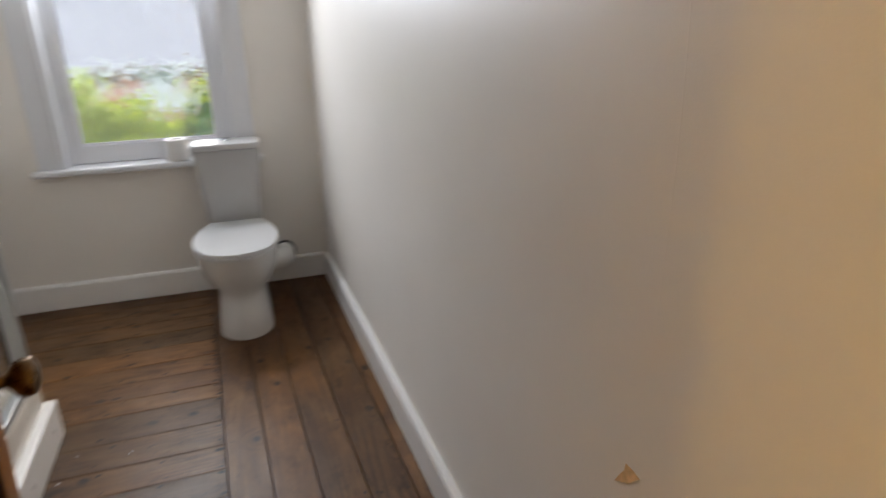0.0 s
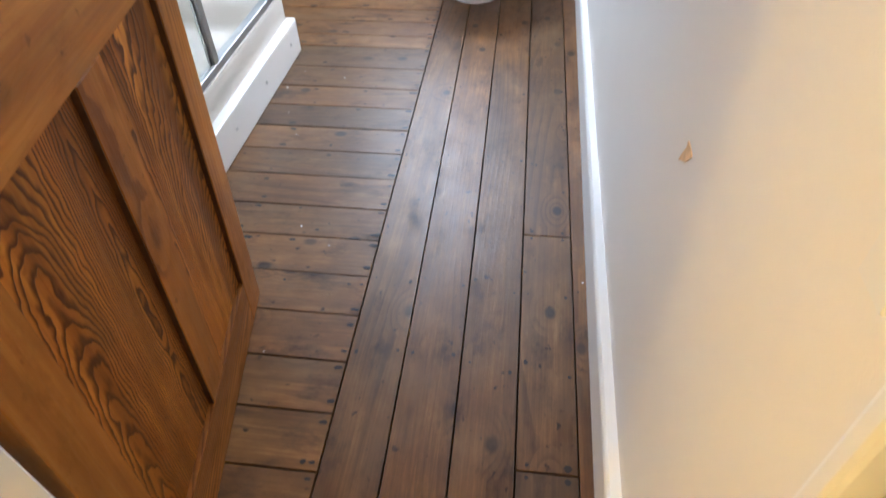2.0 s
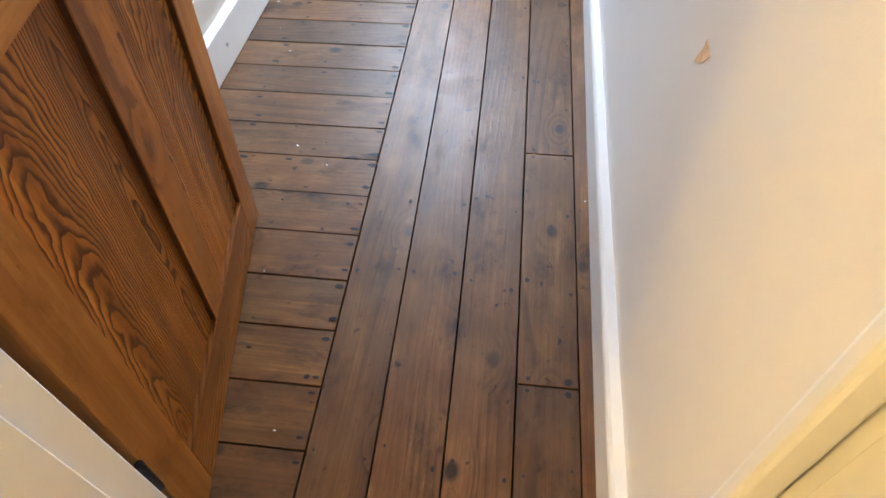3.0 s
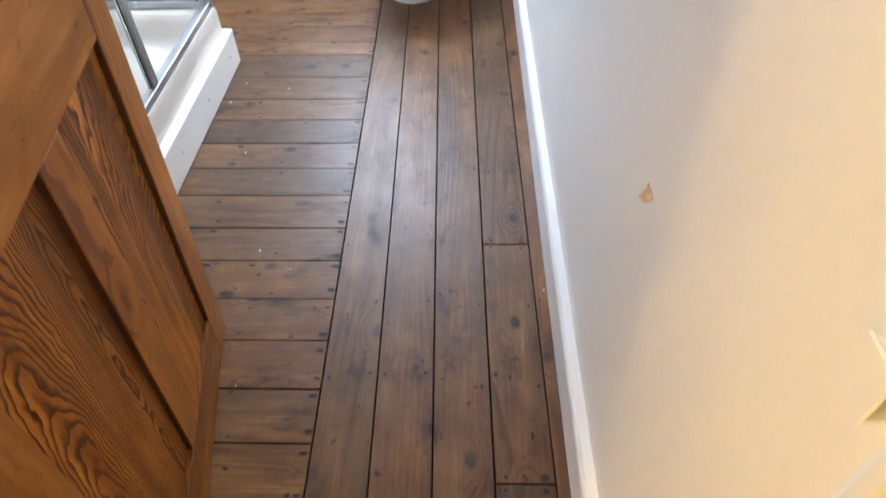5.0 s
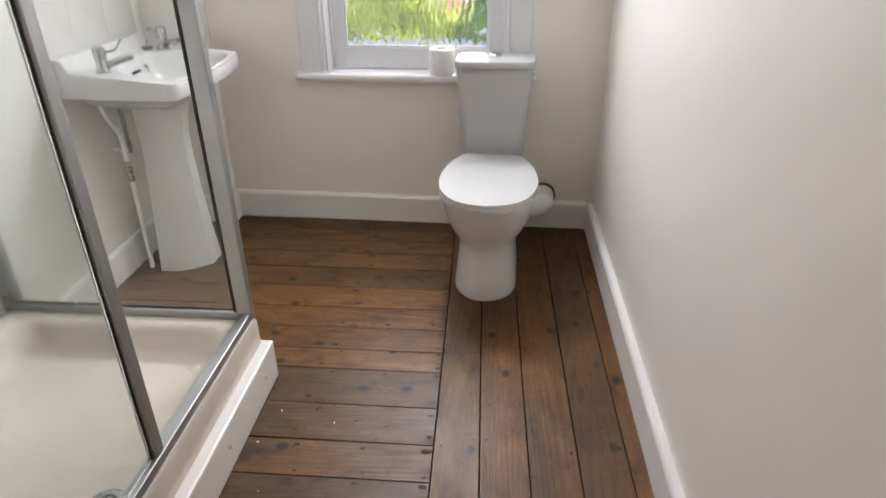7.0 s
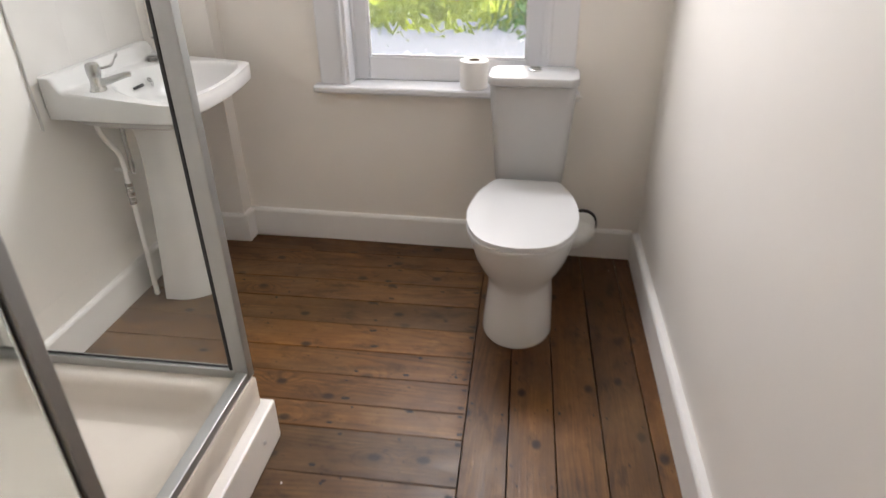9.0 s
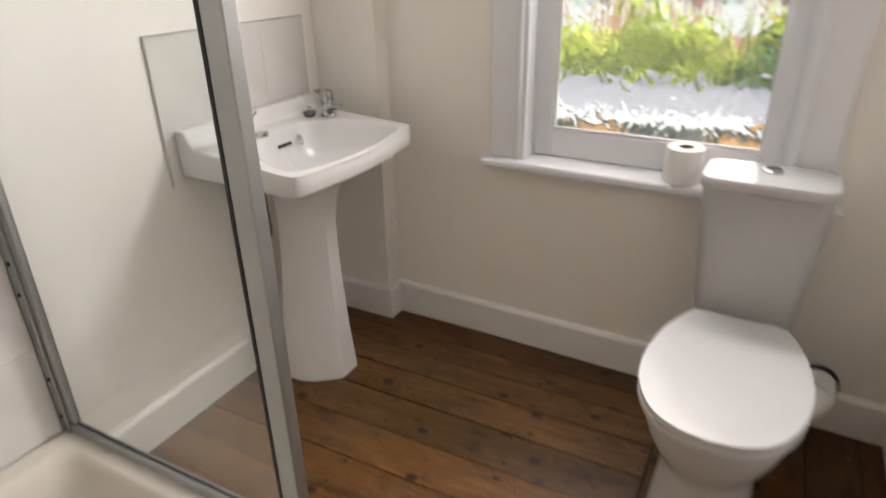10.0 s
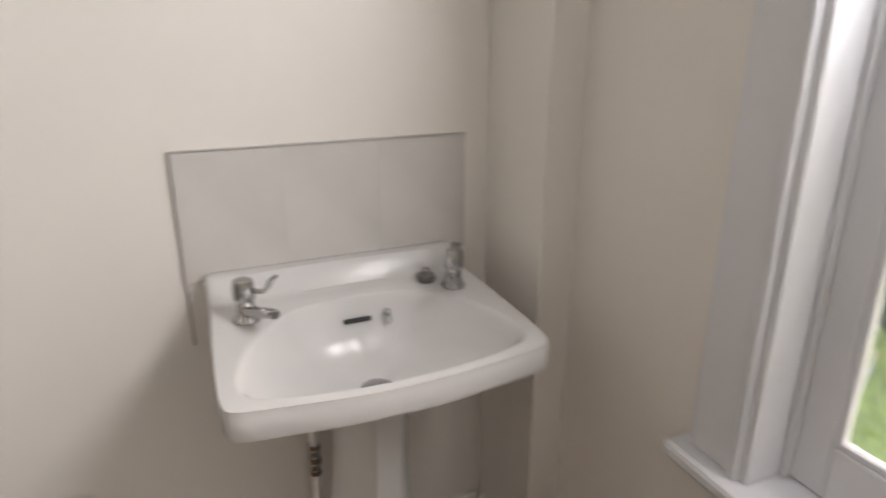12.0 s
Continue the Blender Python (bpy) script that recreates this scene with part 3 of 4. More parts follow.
def rounded(x0, x1, y0, y1, r, steps=6):
    """A rectangle with round corners, anticlockwise."""
    out = []
    for cx, cy, a0 in ((x1 - r, y1 - r, 0), (x0 + r, y1 - r, 90), (x0 + r, y0 + r, 180), (x1 - r, y0 + r, 270)):
        out += [(cx + r * math.cos(radians(a0 + 90 * k / steps)), cy + r * math.sin(radians(a0 + 90 * k / steps))) for k in range(steps + 1)]
    return out


def tray_ring(inset, r, z):
    return [(x, y, z) for x, y in rounded(WX + 0.004 + inset, TRAY_X - inset, TRAY_Y0 + inset, TRAY_Y1 - inset, r)]


shower_tray = thing("shower_tray", "cream shower tray with a raised rim on a white plinth", "shower tray", pose(0, 0, 0))
part("tray", loft([tray_ring(0.0, 0.012, 0.139), tray_ring(0.0, 0.012, 0.222), tray_ring(0.006, 0.012, 0.232), tray_ring(0.045, 0.05, 0.232), tray_ring(0.060, 0.06, 0.226),
                   tray_ring(0.072, 0.07, 0.205), tray_ring(0.088, 0.085, 0.160), tray_ring(0.105, 0.09, 0.143), tray_ring(0.14, 0.10, 0.138), tray_ring(0.30, 0.05, 0.134)]),
     M_TRAY, shower_tray, "cream acrylic tray", None, True)
part("plinth", box(WX + 0.004, -1.112, TRAY_Y0, -1.153, 0.0, 0.1385, 0.006, 2), M_GLOSS, shower_tray, "white painted plinth panel")
for y in (-1.255, -1.545, -1.84):
    part("screw_cap", lathe([(0.0065, 0), (0.0065, 0.002), (0.004, 0.0045)], 14), M_SEAT, shower_tray, "", pose(-1.112, y, 0.074, 0, 90, 0), True)
drain = part("drain", lathe([(0.042, 0), (0.042, 0.003), (0.034, 0.005)], 28), M_CHROME, shower_tray, "round chrome drain", pose(-1.293, -1.80, 0.1405), True)
for k in range(6):
    a = k * math.pi / 3
    part("drain_slot", box(-0.003, 0.003, -0.010, 0.010, 0, 0.0008), M_RUBBER, drain, "",
         Matrix.Translation((0.02 * math.cos(a), 0.02 * math.sin(a), 0.0051)) @ Matrix.Rotation(a, 4, "Z"))

enclosure = thing("shower_enclosure", "shower enclosure of clear glass in a satin aluminium frame", "shower enclosure", pose(0, 0, 0))
FX, FY, TOP = -1.172, -1.174, 2.05                     # planes of the front and of the far side


def profile(name, x0, x1, y0, y1, z0, z1, mat=M_ALU, label=""):
    return part(name, box(x0, x1, y0, y1, z0, z1, 0.0025, 2), mat, enclosure, label)


profile("corner_post", FX - 0.026, FX + 0.018, FY - 0.015, FY + 0.015, 0.2325, TOP)
profile("seal", FX - 0.036, FX - 0.0262, FY - 0.0155, FY + 0.006, 0.2605, TOP - 0.03, M_RUBBER, "black rubber glazing seal")
profile("bottom_rail", WX + 0.036, FX - 0.0265, FY - 0.013, FY + 0.013, 0.2325, 0.260)
profile("seal", WX + 0.040, FX - 0.0365, FY - 0.004, FY + 0.004, 0.2602, 0.2655, M_RUBBER, "black rubber glazing seal")
profile("threshold", FX - 0.016, FX + 0.016, TRAY_Y0, FY - 0.0155, 0.2325, 0.258)
profile("wall_channel", WX + 0.001, WX + 0.0355, FY - 0.017, FY + 0.015, 0.2325, TOP)
profile("wall_stile", WX + 0.036, WX + 0.060, FY - 0.010, FY + 0.010, 0.2665, TOP - 0.03)
profile("top_rail", WX + 0.036, FX - 0.0185, FY - 0.013, FY + 0.013, TOP - 0.029, TOP)
profile("top_rail", FX - 0.013, FX + 0.013, TRAY_Y0, FY - 0.0185, TOP - 0.029, TOP)
PY = -1.752
profile("mullion", FX - 0.012, FX + 0.014, PY - 0.017, PY + 0.015, 0.2585, TOP - 0.03)
profile("seal", FX - 0.005, FX + 0.005, PY - 0.022, PY - 0.0175, 0.2585, TOP - 0.03, M_RUBBER, "black rubber glazing seal")
profile("end_channel", FX - 0.012, FX + 0.012, TRAY_Y0, TRAY_Y0 + 0.03, 0.2585, TOP - 0.03)
for z in (0.285, 0.40, 0.64, 0.72, 1.1):
    part("screw", lathe([(0.006, 0), (0.005, 0.003)], 10), M_IRON, enclosure, "dark screw head", pose(WX + 0.022, FY - 0.0172, z, 90, 0, 0), True)
for name, bounds in (("glass_panel", (WX + 0.058, FX - 0.0355, FY - 0.0025, FY + 0.0025, 0.2625, TOP - 0.03)),
                     ("glass_panel", (FX - 0.0025, FX + 0.0025, TRAY_Y0 + 0.028, PY - 0.0225, 0.2583, TOP - 0.03))):
    g = part(name, box(*bounds), M_LIME if bounds[3] < PY else M_PANE, enclosure, "clear glass panel")
    g.visible_shadow = False


def tiling(name, label, y0, across, z0, up, w, h, x):
    """Rows of glazed tiles on the west wall, over a bed of grout."""
    t = thing(name, label, "tiles", pose(x, y0, z0))
    part("grout", box(0, 0.005, 0, across * w, 0, up * h), M_GROUT, t)
    me = None
    for i in range(across):
        for j in range(up):
            if me is None:
                ob = part("tile", box(0.004, 0.0066, -w / 2 + 0.0004, w / 2 - 0.0004, -h / 2 + 0.0004, h / 2 - 0.0004, 0.0003), M_TILE, t)
                me = ob.data
            else:
                ob = new("tile", me)
                ob.parent = t
            ob.matrix_basis = Matrix.Translation((0, (i + 0.5) * w, (j + 0.5) * h))
    return t


tiling("shower_tiles", "cream-white glazed tiles on the shower wall", TRAY_Y0, 5, 0.236, 7, 0.2055, 0.25, WX - 0.001)
splash = tiling("splashback", "three pale glazed tiles as a splashback above the basin", -0.701, 3, 0.880, 1, 0.2115, 0.272, WX - 0.0005)
part("edge_trim", box(0, 0.010, -0.006, -0.0005, -0.14, 0.2765, 0.002), M_TRIM, splash, "grey plastic edge trim")
part("edge_trim", box(0, 0.0095, 0.0, 0.6345, 0.2725, 0.2765, 0.001), M_TRIM, splash, "grey plastic edge trim")

# ---- toilet ----
toilet = thing("toilet", "white close-coupled toilet with its lid down, below the window", "toilet", FAR @ pose(-0.437, 0.0, 0))


def egg(half, front, back, blunt, z, nose=0.0, n=48):
    """An egg-shaped ring: round at the front, squarer at the back."""
    yc = front + nose if nose else back + (front - back) * 0.45
    pts = []
    for k in range(n):
        a = 2 * math.pi * k / n
        c, s = math.cos(a), math.sin(a)
        e = 0.5 if s < 0 else 0.5 * blunt
        x = half * math.copysign(abs(c) ** (2 * e if s > 0 else 1.0), c)
        y = yc + (abs(front - yc) * -1 * abs(s) if s < 0 else (back - yc) * abs(s) ** (2 * e))
        pts.append((x, y, z))
    return pts


pan = loft([egg(0.122, -0.683, -0.17, 0.32, 0.0, 0.15), egg(0.1225, -0.684, -0.17, 0.32, 0.012, 0.15), egg(0.115, -0.668, -0.17, 0.32, 0.09, 0.15), egg(0.109, -0.652, -0.17, 0.34, 0.150, 0.15),
            egg(0.108, -0.645, -0.17, 0.4, 0.188, 0.15), egg(0.118, -0.650, -0.17, 0.55, 0.210, 0.17), egg(0.142, -0.668, -0.17, 0.7, 0.240, 0.20), egg(0.163, -0.693, -0.175, 0.85, 0.280, 0.235),
            egg(0.176, -0.714, -0.18, 0.95, 0.325, 0.26), egg(0.180, -0.725, -0.185, 1.0, 0.372, 0.275), egg(0.180, -0.728, -0.185, 1.0, 0.392, 0.28), egg(0.174, -0.723, -0.19, 1.0, 0.399, 0.28)])
box(-0.100, 0.100, -0.30, -0.002, 0.30, 0.3985, 0.012, 2, bm=pan)
part("pan", pan, M_BASIN, toilet, "white glazed pan", None, True)


def seat_line(grow=0.0):
    """Outline of seat and lid: straight at the hinges, wide in the middle, round at the front."""
    right = smooth_line([(0.108, -0.206, 0), (0.137, -0.262, 0), (0.167, -0.345, 0), (0.184, -0.450, 0), (0.184, -0.535, 0), (0.165, -0.625, 0),
                         (0.122, -0.700, 0), (0.062, -0.738, 0), (0.0, -0.748, 0)], 5)
    pts = [(p.x + math.copysign(grow, p.x) if p.x > 0.01 else p.x, p.y + (grow if p.y > -0.22 else -grow * (p.y < -0.6))) for p in right]
    return pts + [(-x, y) for x, y in reversed(pts[:-1])]


part("seat", prism(seat_line(0.002), 0.3995, 0.4135, 0.005, 2, "both"), M_SEAT, toilet, "white plastic seat", None, True)
part("lid", prism(seat_line(-0.001), 0.4150, 0.4310, 0.008, 3), M_SEAT, toilet, "white plastic lid, closed", None, True)
for x in (-0.075, 0.075):
    part("seat_hinge", box(x - 0.018, x + 0.018, -0.213, -0.192, 0.400, 0.424, 0.005, 2), M_SEAT, toilet)


def cistern_ring(w, d, z, r=0.045):
    pts = rounded(-w / 2, w / 2, -d, -0.028, r)
    return [(x, y if y > -d * 0.6 else y - 0.016 * (1 - (2 * x / w) ** 2), z) for x, y in pts]


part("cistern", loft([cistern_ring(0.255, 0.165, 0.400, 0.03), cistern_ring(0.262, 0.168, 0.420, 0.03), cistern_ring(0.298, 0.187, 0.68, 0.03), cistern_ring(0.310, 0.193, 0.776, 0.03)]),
     M_CERAMIC_SHADED, toilet, "white glazed cistern", None, True)
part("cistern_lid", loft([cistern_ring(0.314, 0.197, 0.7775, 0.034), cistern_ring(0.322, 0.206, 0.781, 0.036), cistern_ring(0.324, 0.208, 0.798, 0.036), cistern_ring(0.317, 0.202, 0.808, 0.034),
                          cistern_ring(0.300, 0.185, 0.811, 0.03)]), M_CERAMIC_SHADED, toilet, "white glazed cistern lid", None, True)
button = part("flush_button", lathe([(0.025, 0), (0.025, 0.004), (0.021, 0.007)], 26), M_CHROME, toilet, "chrome flush button", pose(0, -0.095, 0.8113), True)
part("button_half", prism([(0.019 * math.cos(a), 0.019 * math.sin(a)) for a in (math.pi * (0.04 + 0.92 * k / 10) for k in range(11))], 0.0072, 0.0115, 0.0015), M_CHROME, button)
part("button_half", prism([(0.019 * math.cos(a), 0.019 * math.sin(a)) for a in (math.pi * (1.04 + 0.92 * k / 10) for k in range(11))], 0.0072, 0.0095, 0.0015), M_CHROME, button)
part("inlet_valve", lathe([(0.010, 0), (0.010, 0.012), (0.006, 0.014), (0.006, 0.03)], 12), M_PVC, toilet, "", pose(0.150, -0.05, 0.705, 0, 90, 0), True)
part("pan_connector", tube(smooth_line([(0.05, -0.200, 0.205), (0.12, -0.196, 0.198), (0.180, -0.178, 0.190), (0.216, -0.140, 0.185), (0.226, -0.090, 0.184), (0.228, -0.022, 0.184)], 6), 0.051, 28), M_PVC, toilet, "white plastic soil pipe", None, True)
part("connector_seal", tube([(0.228, -0.050, 0.184), (0.228, -0.034, 0.184)], 0.0580, 28), M_RUBBER, toilet, "black rubber ring", None, True)
for s in (-1, 1):
    part("floor_bolt_cap", lathe([(0.010, 0), (0.009, 0.008), (0.004, 0.012)], 12), M_SEAT, toilet, "", pose(s * 0.085, -0.33, 0.004), True)

roll = thing("toilet_roll", "white toilet roll standing on the window sill", "toilet roll", pose(-0.672, 0.044, 0.7125))
part("paper", lathe([(0.021, 0.0), (0.053, 0.0), (0.055, 0.002), (0.0555, 0.050), (0.055, 0.103), (0.052, 0.105), (0.021, 0.104)], 36, False), M_PAPER, roll, "", None, True)
part("core", lathe([(0.0208, 0.0), (0.0212, 0.1045), (0.0198, 0.1045), (0.0195, 0.0)], 24, False), M_CARD, roll, "grey cardboard core", None, True)

# ---- basin ----
basin = thing("basin", "white ceramic pedestal basin with two chrome lever taps", "basin", pose(WX + 0.003, -0.385, 0))


def rim_z(x):
    ramp = min(1, max(0, (x - 0.038) / 0.034))
    ramp = ramp * ramp * (3 - 2 * ramp)
    return (0.900 - 0.010 * x) * (1 - ramp) + (0.856 - 0.085 * max(0, x - 0.05)) * ramp


N = 168


def basin_outline():
    right = smooth_line([(0.0, 0.282, 0), (0.10, 0.288, 0), (0.22, 0.295, 0), (0.33, 0.299, 0), (0.412, 0.298, 0), (0.437, 0.279, 0), (0.450, 0.20, 0), (0.463, 0.10, 0), (0.468, 0.0, 0)], 8)
    pts = [(0.0, 0.0), (0.0, 0.14)] + [(p.x, p.y) for p in right]
    full = pts + [(x, -y) for x, y in reversed(pts[1:-1])]
    # even steps along the line, corners kept
    seg = [0.0]
    loop = full + [full[0]]
    for (a, b), (c, d) in zip(loop, loop[1:]):
        seg.append(seg[-1] + math.hypot(c - a, d - b))
    out = []
    for k in range(N):
        s = seg[-1] * k / N
        i = max(j for j in range(len(seg) - 1) if seg[j] <= s)
        f = (s - seg[i]) / max(1e-9, seg[i + 1] - seg[i])
        out.append((loop[i][0] + f * (loop[i + 1][0] - loop[i][0]), loop[i][1] + f * (loop[i + 1][1] - loop[i][1])))
    return out


OUT = basin_outline()
CX = 0.285


def bowl_rim():
    """The bowl's rim: a wide D, drawn in at the back between the taps."""
    half = smooth_line([(0.124, 0.0, 0), (0.130, 0.085, 0), (0.155, 0.150, 0), (0.212, 0.203, 0), (0.290, 0.247, 0), (0.355, 0.264, 0), (0.400, 0.254, 0),
                        (0.426, 0.190, 0), (0.440, 0.10, 0), (0.446, 0.0, 0)], 8)
    return [(math.atan2(p.y, p.x - CX), math.hypot(p.x - CX, p.y)) for p in half][::-1]


RIM = bowl_rim()


def bowl_edge(x, y):
    a = abs(math.atan2(y, x - CX))
    for (a0, r0), (a1, r1) in zip(RIM, RIM[1:]):
        if a0 <= a <= a1 or (a1 == RIM[-1][0] and a >= a0):
            f = min(1, (a - a0) / max(1e-6, a1 - a0))
            r = r0 + (r1 - r0) * f
            break
    return CX + r * math.cos(a), math.copysign(r * math.sin(a), y)


EDGE = [bowl_edge(x, y) for x, y in OUT]


def between(t):
    return [(a + (c - a) * t, b + (d - b) * t) for (a, b), (c, d) in zip(OUT, EDGE)]


rings = []
under = lambda k, z: [(max(0.0, 0.20 + (x - 0.20) * k), y * k, z) for x, y in OUT]
rings.append(under(0.40, 0.692))
rings.append(under(0.55, 0.702))
rings.append(under(0.72, 0.727))
rings.append(under(0.85, 0.757))
rings.append([(x * 0.975, y * 0.970, 0.7645) for x, y in OUT])
rings.append([(x * 0.993, y * 0.991, 0.767) for x, y in OUT])
rings.append([(x * 0.999, y * 0.998, 0.774) for x, y in OUT])
rings.append([(x, y, rim_z(x) - 0.012) for x, y in OUT])
rings.append([(max(0, x - 0.002), y * 0.997, rim_z(x) - 0.004) for x, y in OUT])
for t in (0.04, 0.13, 0.22, 0.31, 0.40, 0.48, 0.56, 0.66, 0.78, 0.90):
    rings.append([(x, y, rim_z(x)) for x, y in between(t)])
rings.append([(x, y, rim_z(x) - 0.003) for x, y in EDGE])
for k, d in ((0.985, 0.007), (0.965, 0.016), (0.94, 0.030), (0.91, 0.045), (0.84, 0.074), (0.72, 0.101), (0.52, 0.120), (0.25, 0.128), (0.09, 0.131)):
    rings.append([(CX + (x - CX) * k - 0.012 * (1 - k), y * k, 0.838 - d + (rim_z(x) - 0.838) * k ** 6) for x, y in EDGE])
part("bowl", loft(rings), M_BASIN, basin, "white glazed bowl", None, True)


def ped_ring(w, back, front, z):
    half = [(back, w), (back + (front - back) * 0.35, w), (back + (front - back) * 0.60, w * 0.86), (front - 0.006, w * 0.40), (front, w * 0.33)]
    mid = -0.010 + 0.026 * min(1, z / 0.5)                 # the column stands slightly askew
    return [(x, y + mid, z) for x, y in half] + [(x, -y + mid, z) for x, y in reversed(half)]


part("pedestal", loft([ped_ring(0.122, 0.13, 0.326, 0.0), ped_ring(0.121, 0.13, 0.325, 0.02), ped_ring(0.104, 0.13, 0.308, 0.16), ped_ring(0.089, 0.13, 0.294, 0.32), ped_ring(0.079, 0.13, 0.284, 0.46),
                       ped_ring(0.077, 0.13, 0.284, 0.56), ped_ring(0.081, 0.13, 0.296, 0.635), ped_ring(0.087, 0.13, 0.310, 0.675), ped_ring(0.093, 0.13, 0.326, 0.702)]),
     M_BASIN, basin, "white glazed pedestal", None, True, 20)
part("overflow", box(-0.003, 0.003, -0.030, 0.030, -0.0052, 0.0052, 0.0026, 2), M_RUBBER, basin, "dark overflow slot", pose(0.1455, 0.002, 0.800, 0, -18, 0))
part("chain_stay", lathe([(0.009, 0), (0.008, 0.006), (0.004, 0.010)], 14), M_CHROME, basin, "chrome chain stay", pose(0.148, 0.066, 0.808, 0, 68, 0), True)
part("chain_link", tube([(0.158, 0.066 + 0.006 * math.cos(a), 0.795 + 0.009 * math.sin(a)) for a in (2 * math.pi * k / 12 for k in range(13))], 0.0017, 8), M_CHROME, basin, "hanging chrome chain link", None, True)
part("waste", lathe([(0.031, 0), (0.031, 0.003), (0.022, 0.004)], 24), M_CHROME, basin, "chrome waste fitting", pose(CX - 0.012, 0, 0.7080), True)


def bar(points, width, height):
    """A flat tapering bar along points in x, z; width and height at its two ends; edges rounded."""
    rings = []
    for k, (x, z) in enumerate(points):
        f = k / (len(points) - 1)
        w, h = width[0] + (width[1] - width[0]) * f, height[0] + (height[1] - height[0]) * f
        rings.append([(x, w / 2 * math.copysign(abs(math.cos(a)) ** 0.6, math.cos(a)), z + h / 2 * math.copysign(abs(math.sin(a)) ** 0.6, math.sin(a))) for a in (2 * math.pi * (i + 0.5) / 16 for i in range(16))])
    return loft(rings)


def tap(turn, lever_turn, x, y, lift=1.0):
    """A short pillar tap: flared base, spout, ridged head and a lever that ends in an upturned paddle."""
    t = thing("tap", "chrome lever pillar tap on the back ledge of the basin", "tap", basin.matrix_basis @ pose(x, y, rim_z(x) + 0.0005, 0, 0, turn), "basin taps")
    part("body", lathe([(0.026, 0), (0.026, 0.005), (0.0215, 0.010), (0.0185, 0.022), (0.0180, 0.040), (0.0165, 0.043)], 28), M_CHROME, t, "", None, True)
    part("head", loft([[(r * (1 + 0.03 * (k % 2)) * math.cos(2 * math.pi * k / 32), r * (1 + 0.03 * (k % 2)) * math.sin(2 * math.pi * k / 32), z) for k in range(32)]
                       for r, z in ((0.0195, 0.0432), (0.0212, 0.047), (0.0205, 0.074), (0.0185, 0.083), (0.010, 0.087))]), M_CHROME, t, "", None, True)
    part("spout", bar([(0.004, 0.022), (0.03, 0.026), (0.06, 0.034), (0.088, 0.0415), (0.102, 0.0435), (0.105, 0.0425)], (0.028, 0.016), (0.026, 0.014)), M_CHROME, t, "", None, True)
    lever = Matrix.Rotation(radians(lever_turn), 4, "Z")
    part("lever", bar([(x, 0.066 + lift * z) for x, z in ((0.012, 0.0), (0.035, 0.001), (0.052, 0.004), (0.062, 0.014), (0.070, 0.029), (0.078, 0.036))], (0.010, 0.023), (0.008, 0.008)), M_CHROME, t, "", lever, True)
    return t


tap(24, 16, 0.156, -0.222)
tap(-28, 180, 0.158, 0.217, 0.15)
plug = thing("basin_plug", "grey rubber basin plug lying on the back ledge of the basin", "basin plug", basin.matrix_basis @ pose(0.116, 0.170, rim_z(0.116) + 0.0006))
part("stopper", lathe([(0.017, 0), (0.0195, 0.004), (0.0215, 0.013), (0.0205, 0.016), (0.006, 0.0175)], 26), plain("grey_rubber", (0.10, 0.095, 0.09), 0.35, vary=0.15, scale=30), plug, "", None, True)
part("ring", tube([(0.0, 0.007 * math.cos(a), 0.024 + 0.008 * math.sin(a)) for a in (2 * math.pi * k / 14 for k in range(14))], 0.0018, 8), M_CHROME, plug, "small chrome ring", None, True)

pipe = thing("supply_pipe", "white painted water pipe with compression fittings beside the pedestal", "pipe", pose(0, 0, 0))
part("pipe", tube(smooth_line([(-1.868, -0.565, 0.735), (-1.868, -0.560, 0.690), (-1.868, -0.525, 0.635), (-1.870, -0.492, 0.590), (-1.872, -0.483, 0.52), (-1.874, -0.484, 0.25), (-1.876, -0.488, 0.002)], 5), 0.0098, 14), M_PVC, pipe, "", None, True)
for z, h, r in ((0.470, 0.012, 0.0150), (0.452, 0.014, 0.0125), (0.434, 0.016, 0.0150), (0.415, 0.013, 0.0125), (0.400, 0.012, 0.0150)):
    part("fitting", lathe([(r, -h / 2), (r, h / 2)], 6 if r > 0.013 else 14), M_CHROME, pipe, "chrome compression fitting", pose(-1.873, -0.4835, z))
stub = thing("isolating_valve", "small chrome isolating valve behind the pedestal", "valve", pose(-1.885, -0.425, 0.52))
part("body", lathe([(0.008, -0.03), (0.008, -0.01), (0.011, -0.008), (0.011, 0.012), (0.008, 0.014), (0.008, 0.17)], 12), M_CHROME, stub, "", None, True)
part("inlet", tube([(-0.068, 0, -0.018), (0, 0, -0.018)], 0.0065, 10), M_PVC, stub, "white painted pipe", None, True)

# ---- outside ----
def foliage(name, dark, light):
    n = Nodes(name)
    info = n.add("ShaderNodeNewGeometry")
    col = n.ramp(info.outputs["Random Per Island"], [(0.0, dark), (0.6, light), (1.0, tuple(c * 1.35 for c in light))])
    n.set(Base_Color=col, Roughness=0.6)
    return n.mat


def brickwork(name):
    n = Nodes(name)
    b = n.add("ShaderNodeTexBrick", Scale=4.4)
    b.inputs["Color1"].default_value, b.inputs["Color2"].default_value, b.inputs["Mortar"].default_value = (0.34, 0.11, 0.06, 1), (0.26, 0.085, 0.05, 1), (0.42, 0.38, 0.33, 1)
    vec = n.coords(shift=False)
    vec.node.inputs["Rotation"].default_value = (radians(90), 0, 0)
    n.link(vec, b.inputs["Vector"])
    n.set(Base_Color=b.outputs[0], Roughness=0.85)
    return n.mat


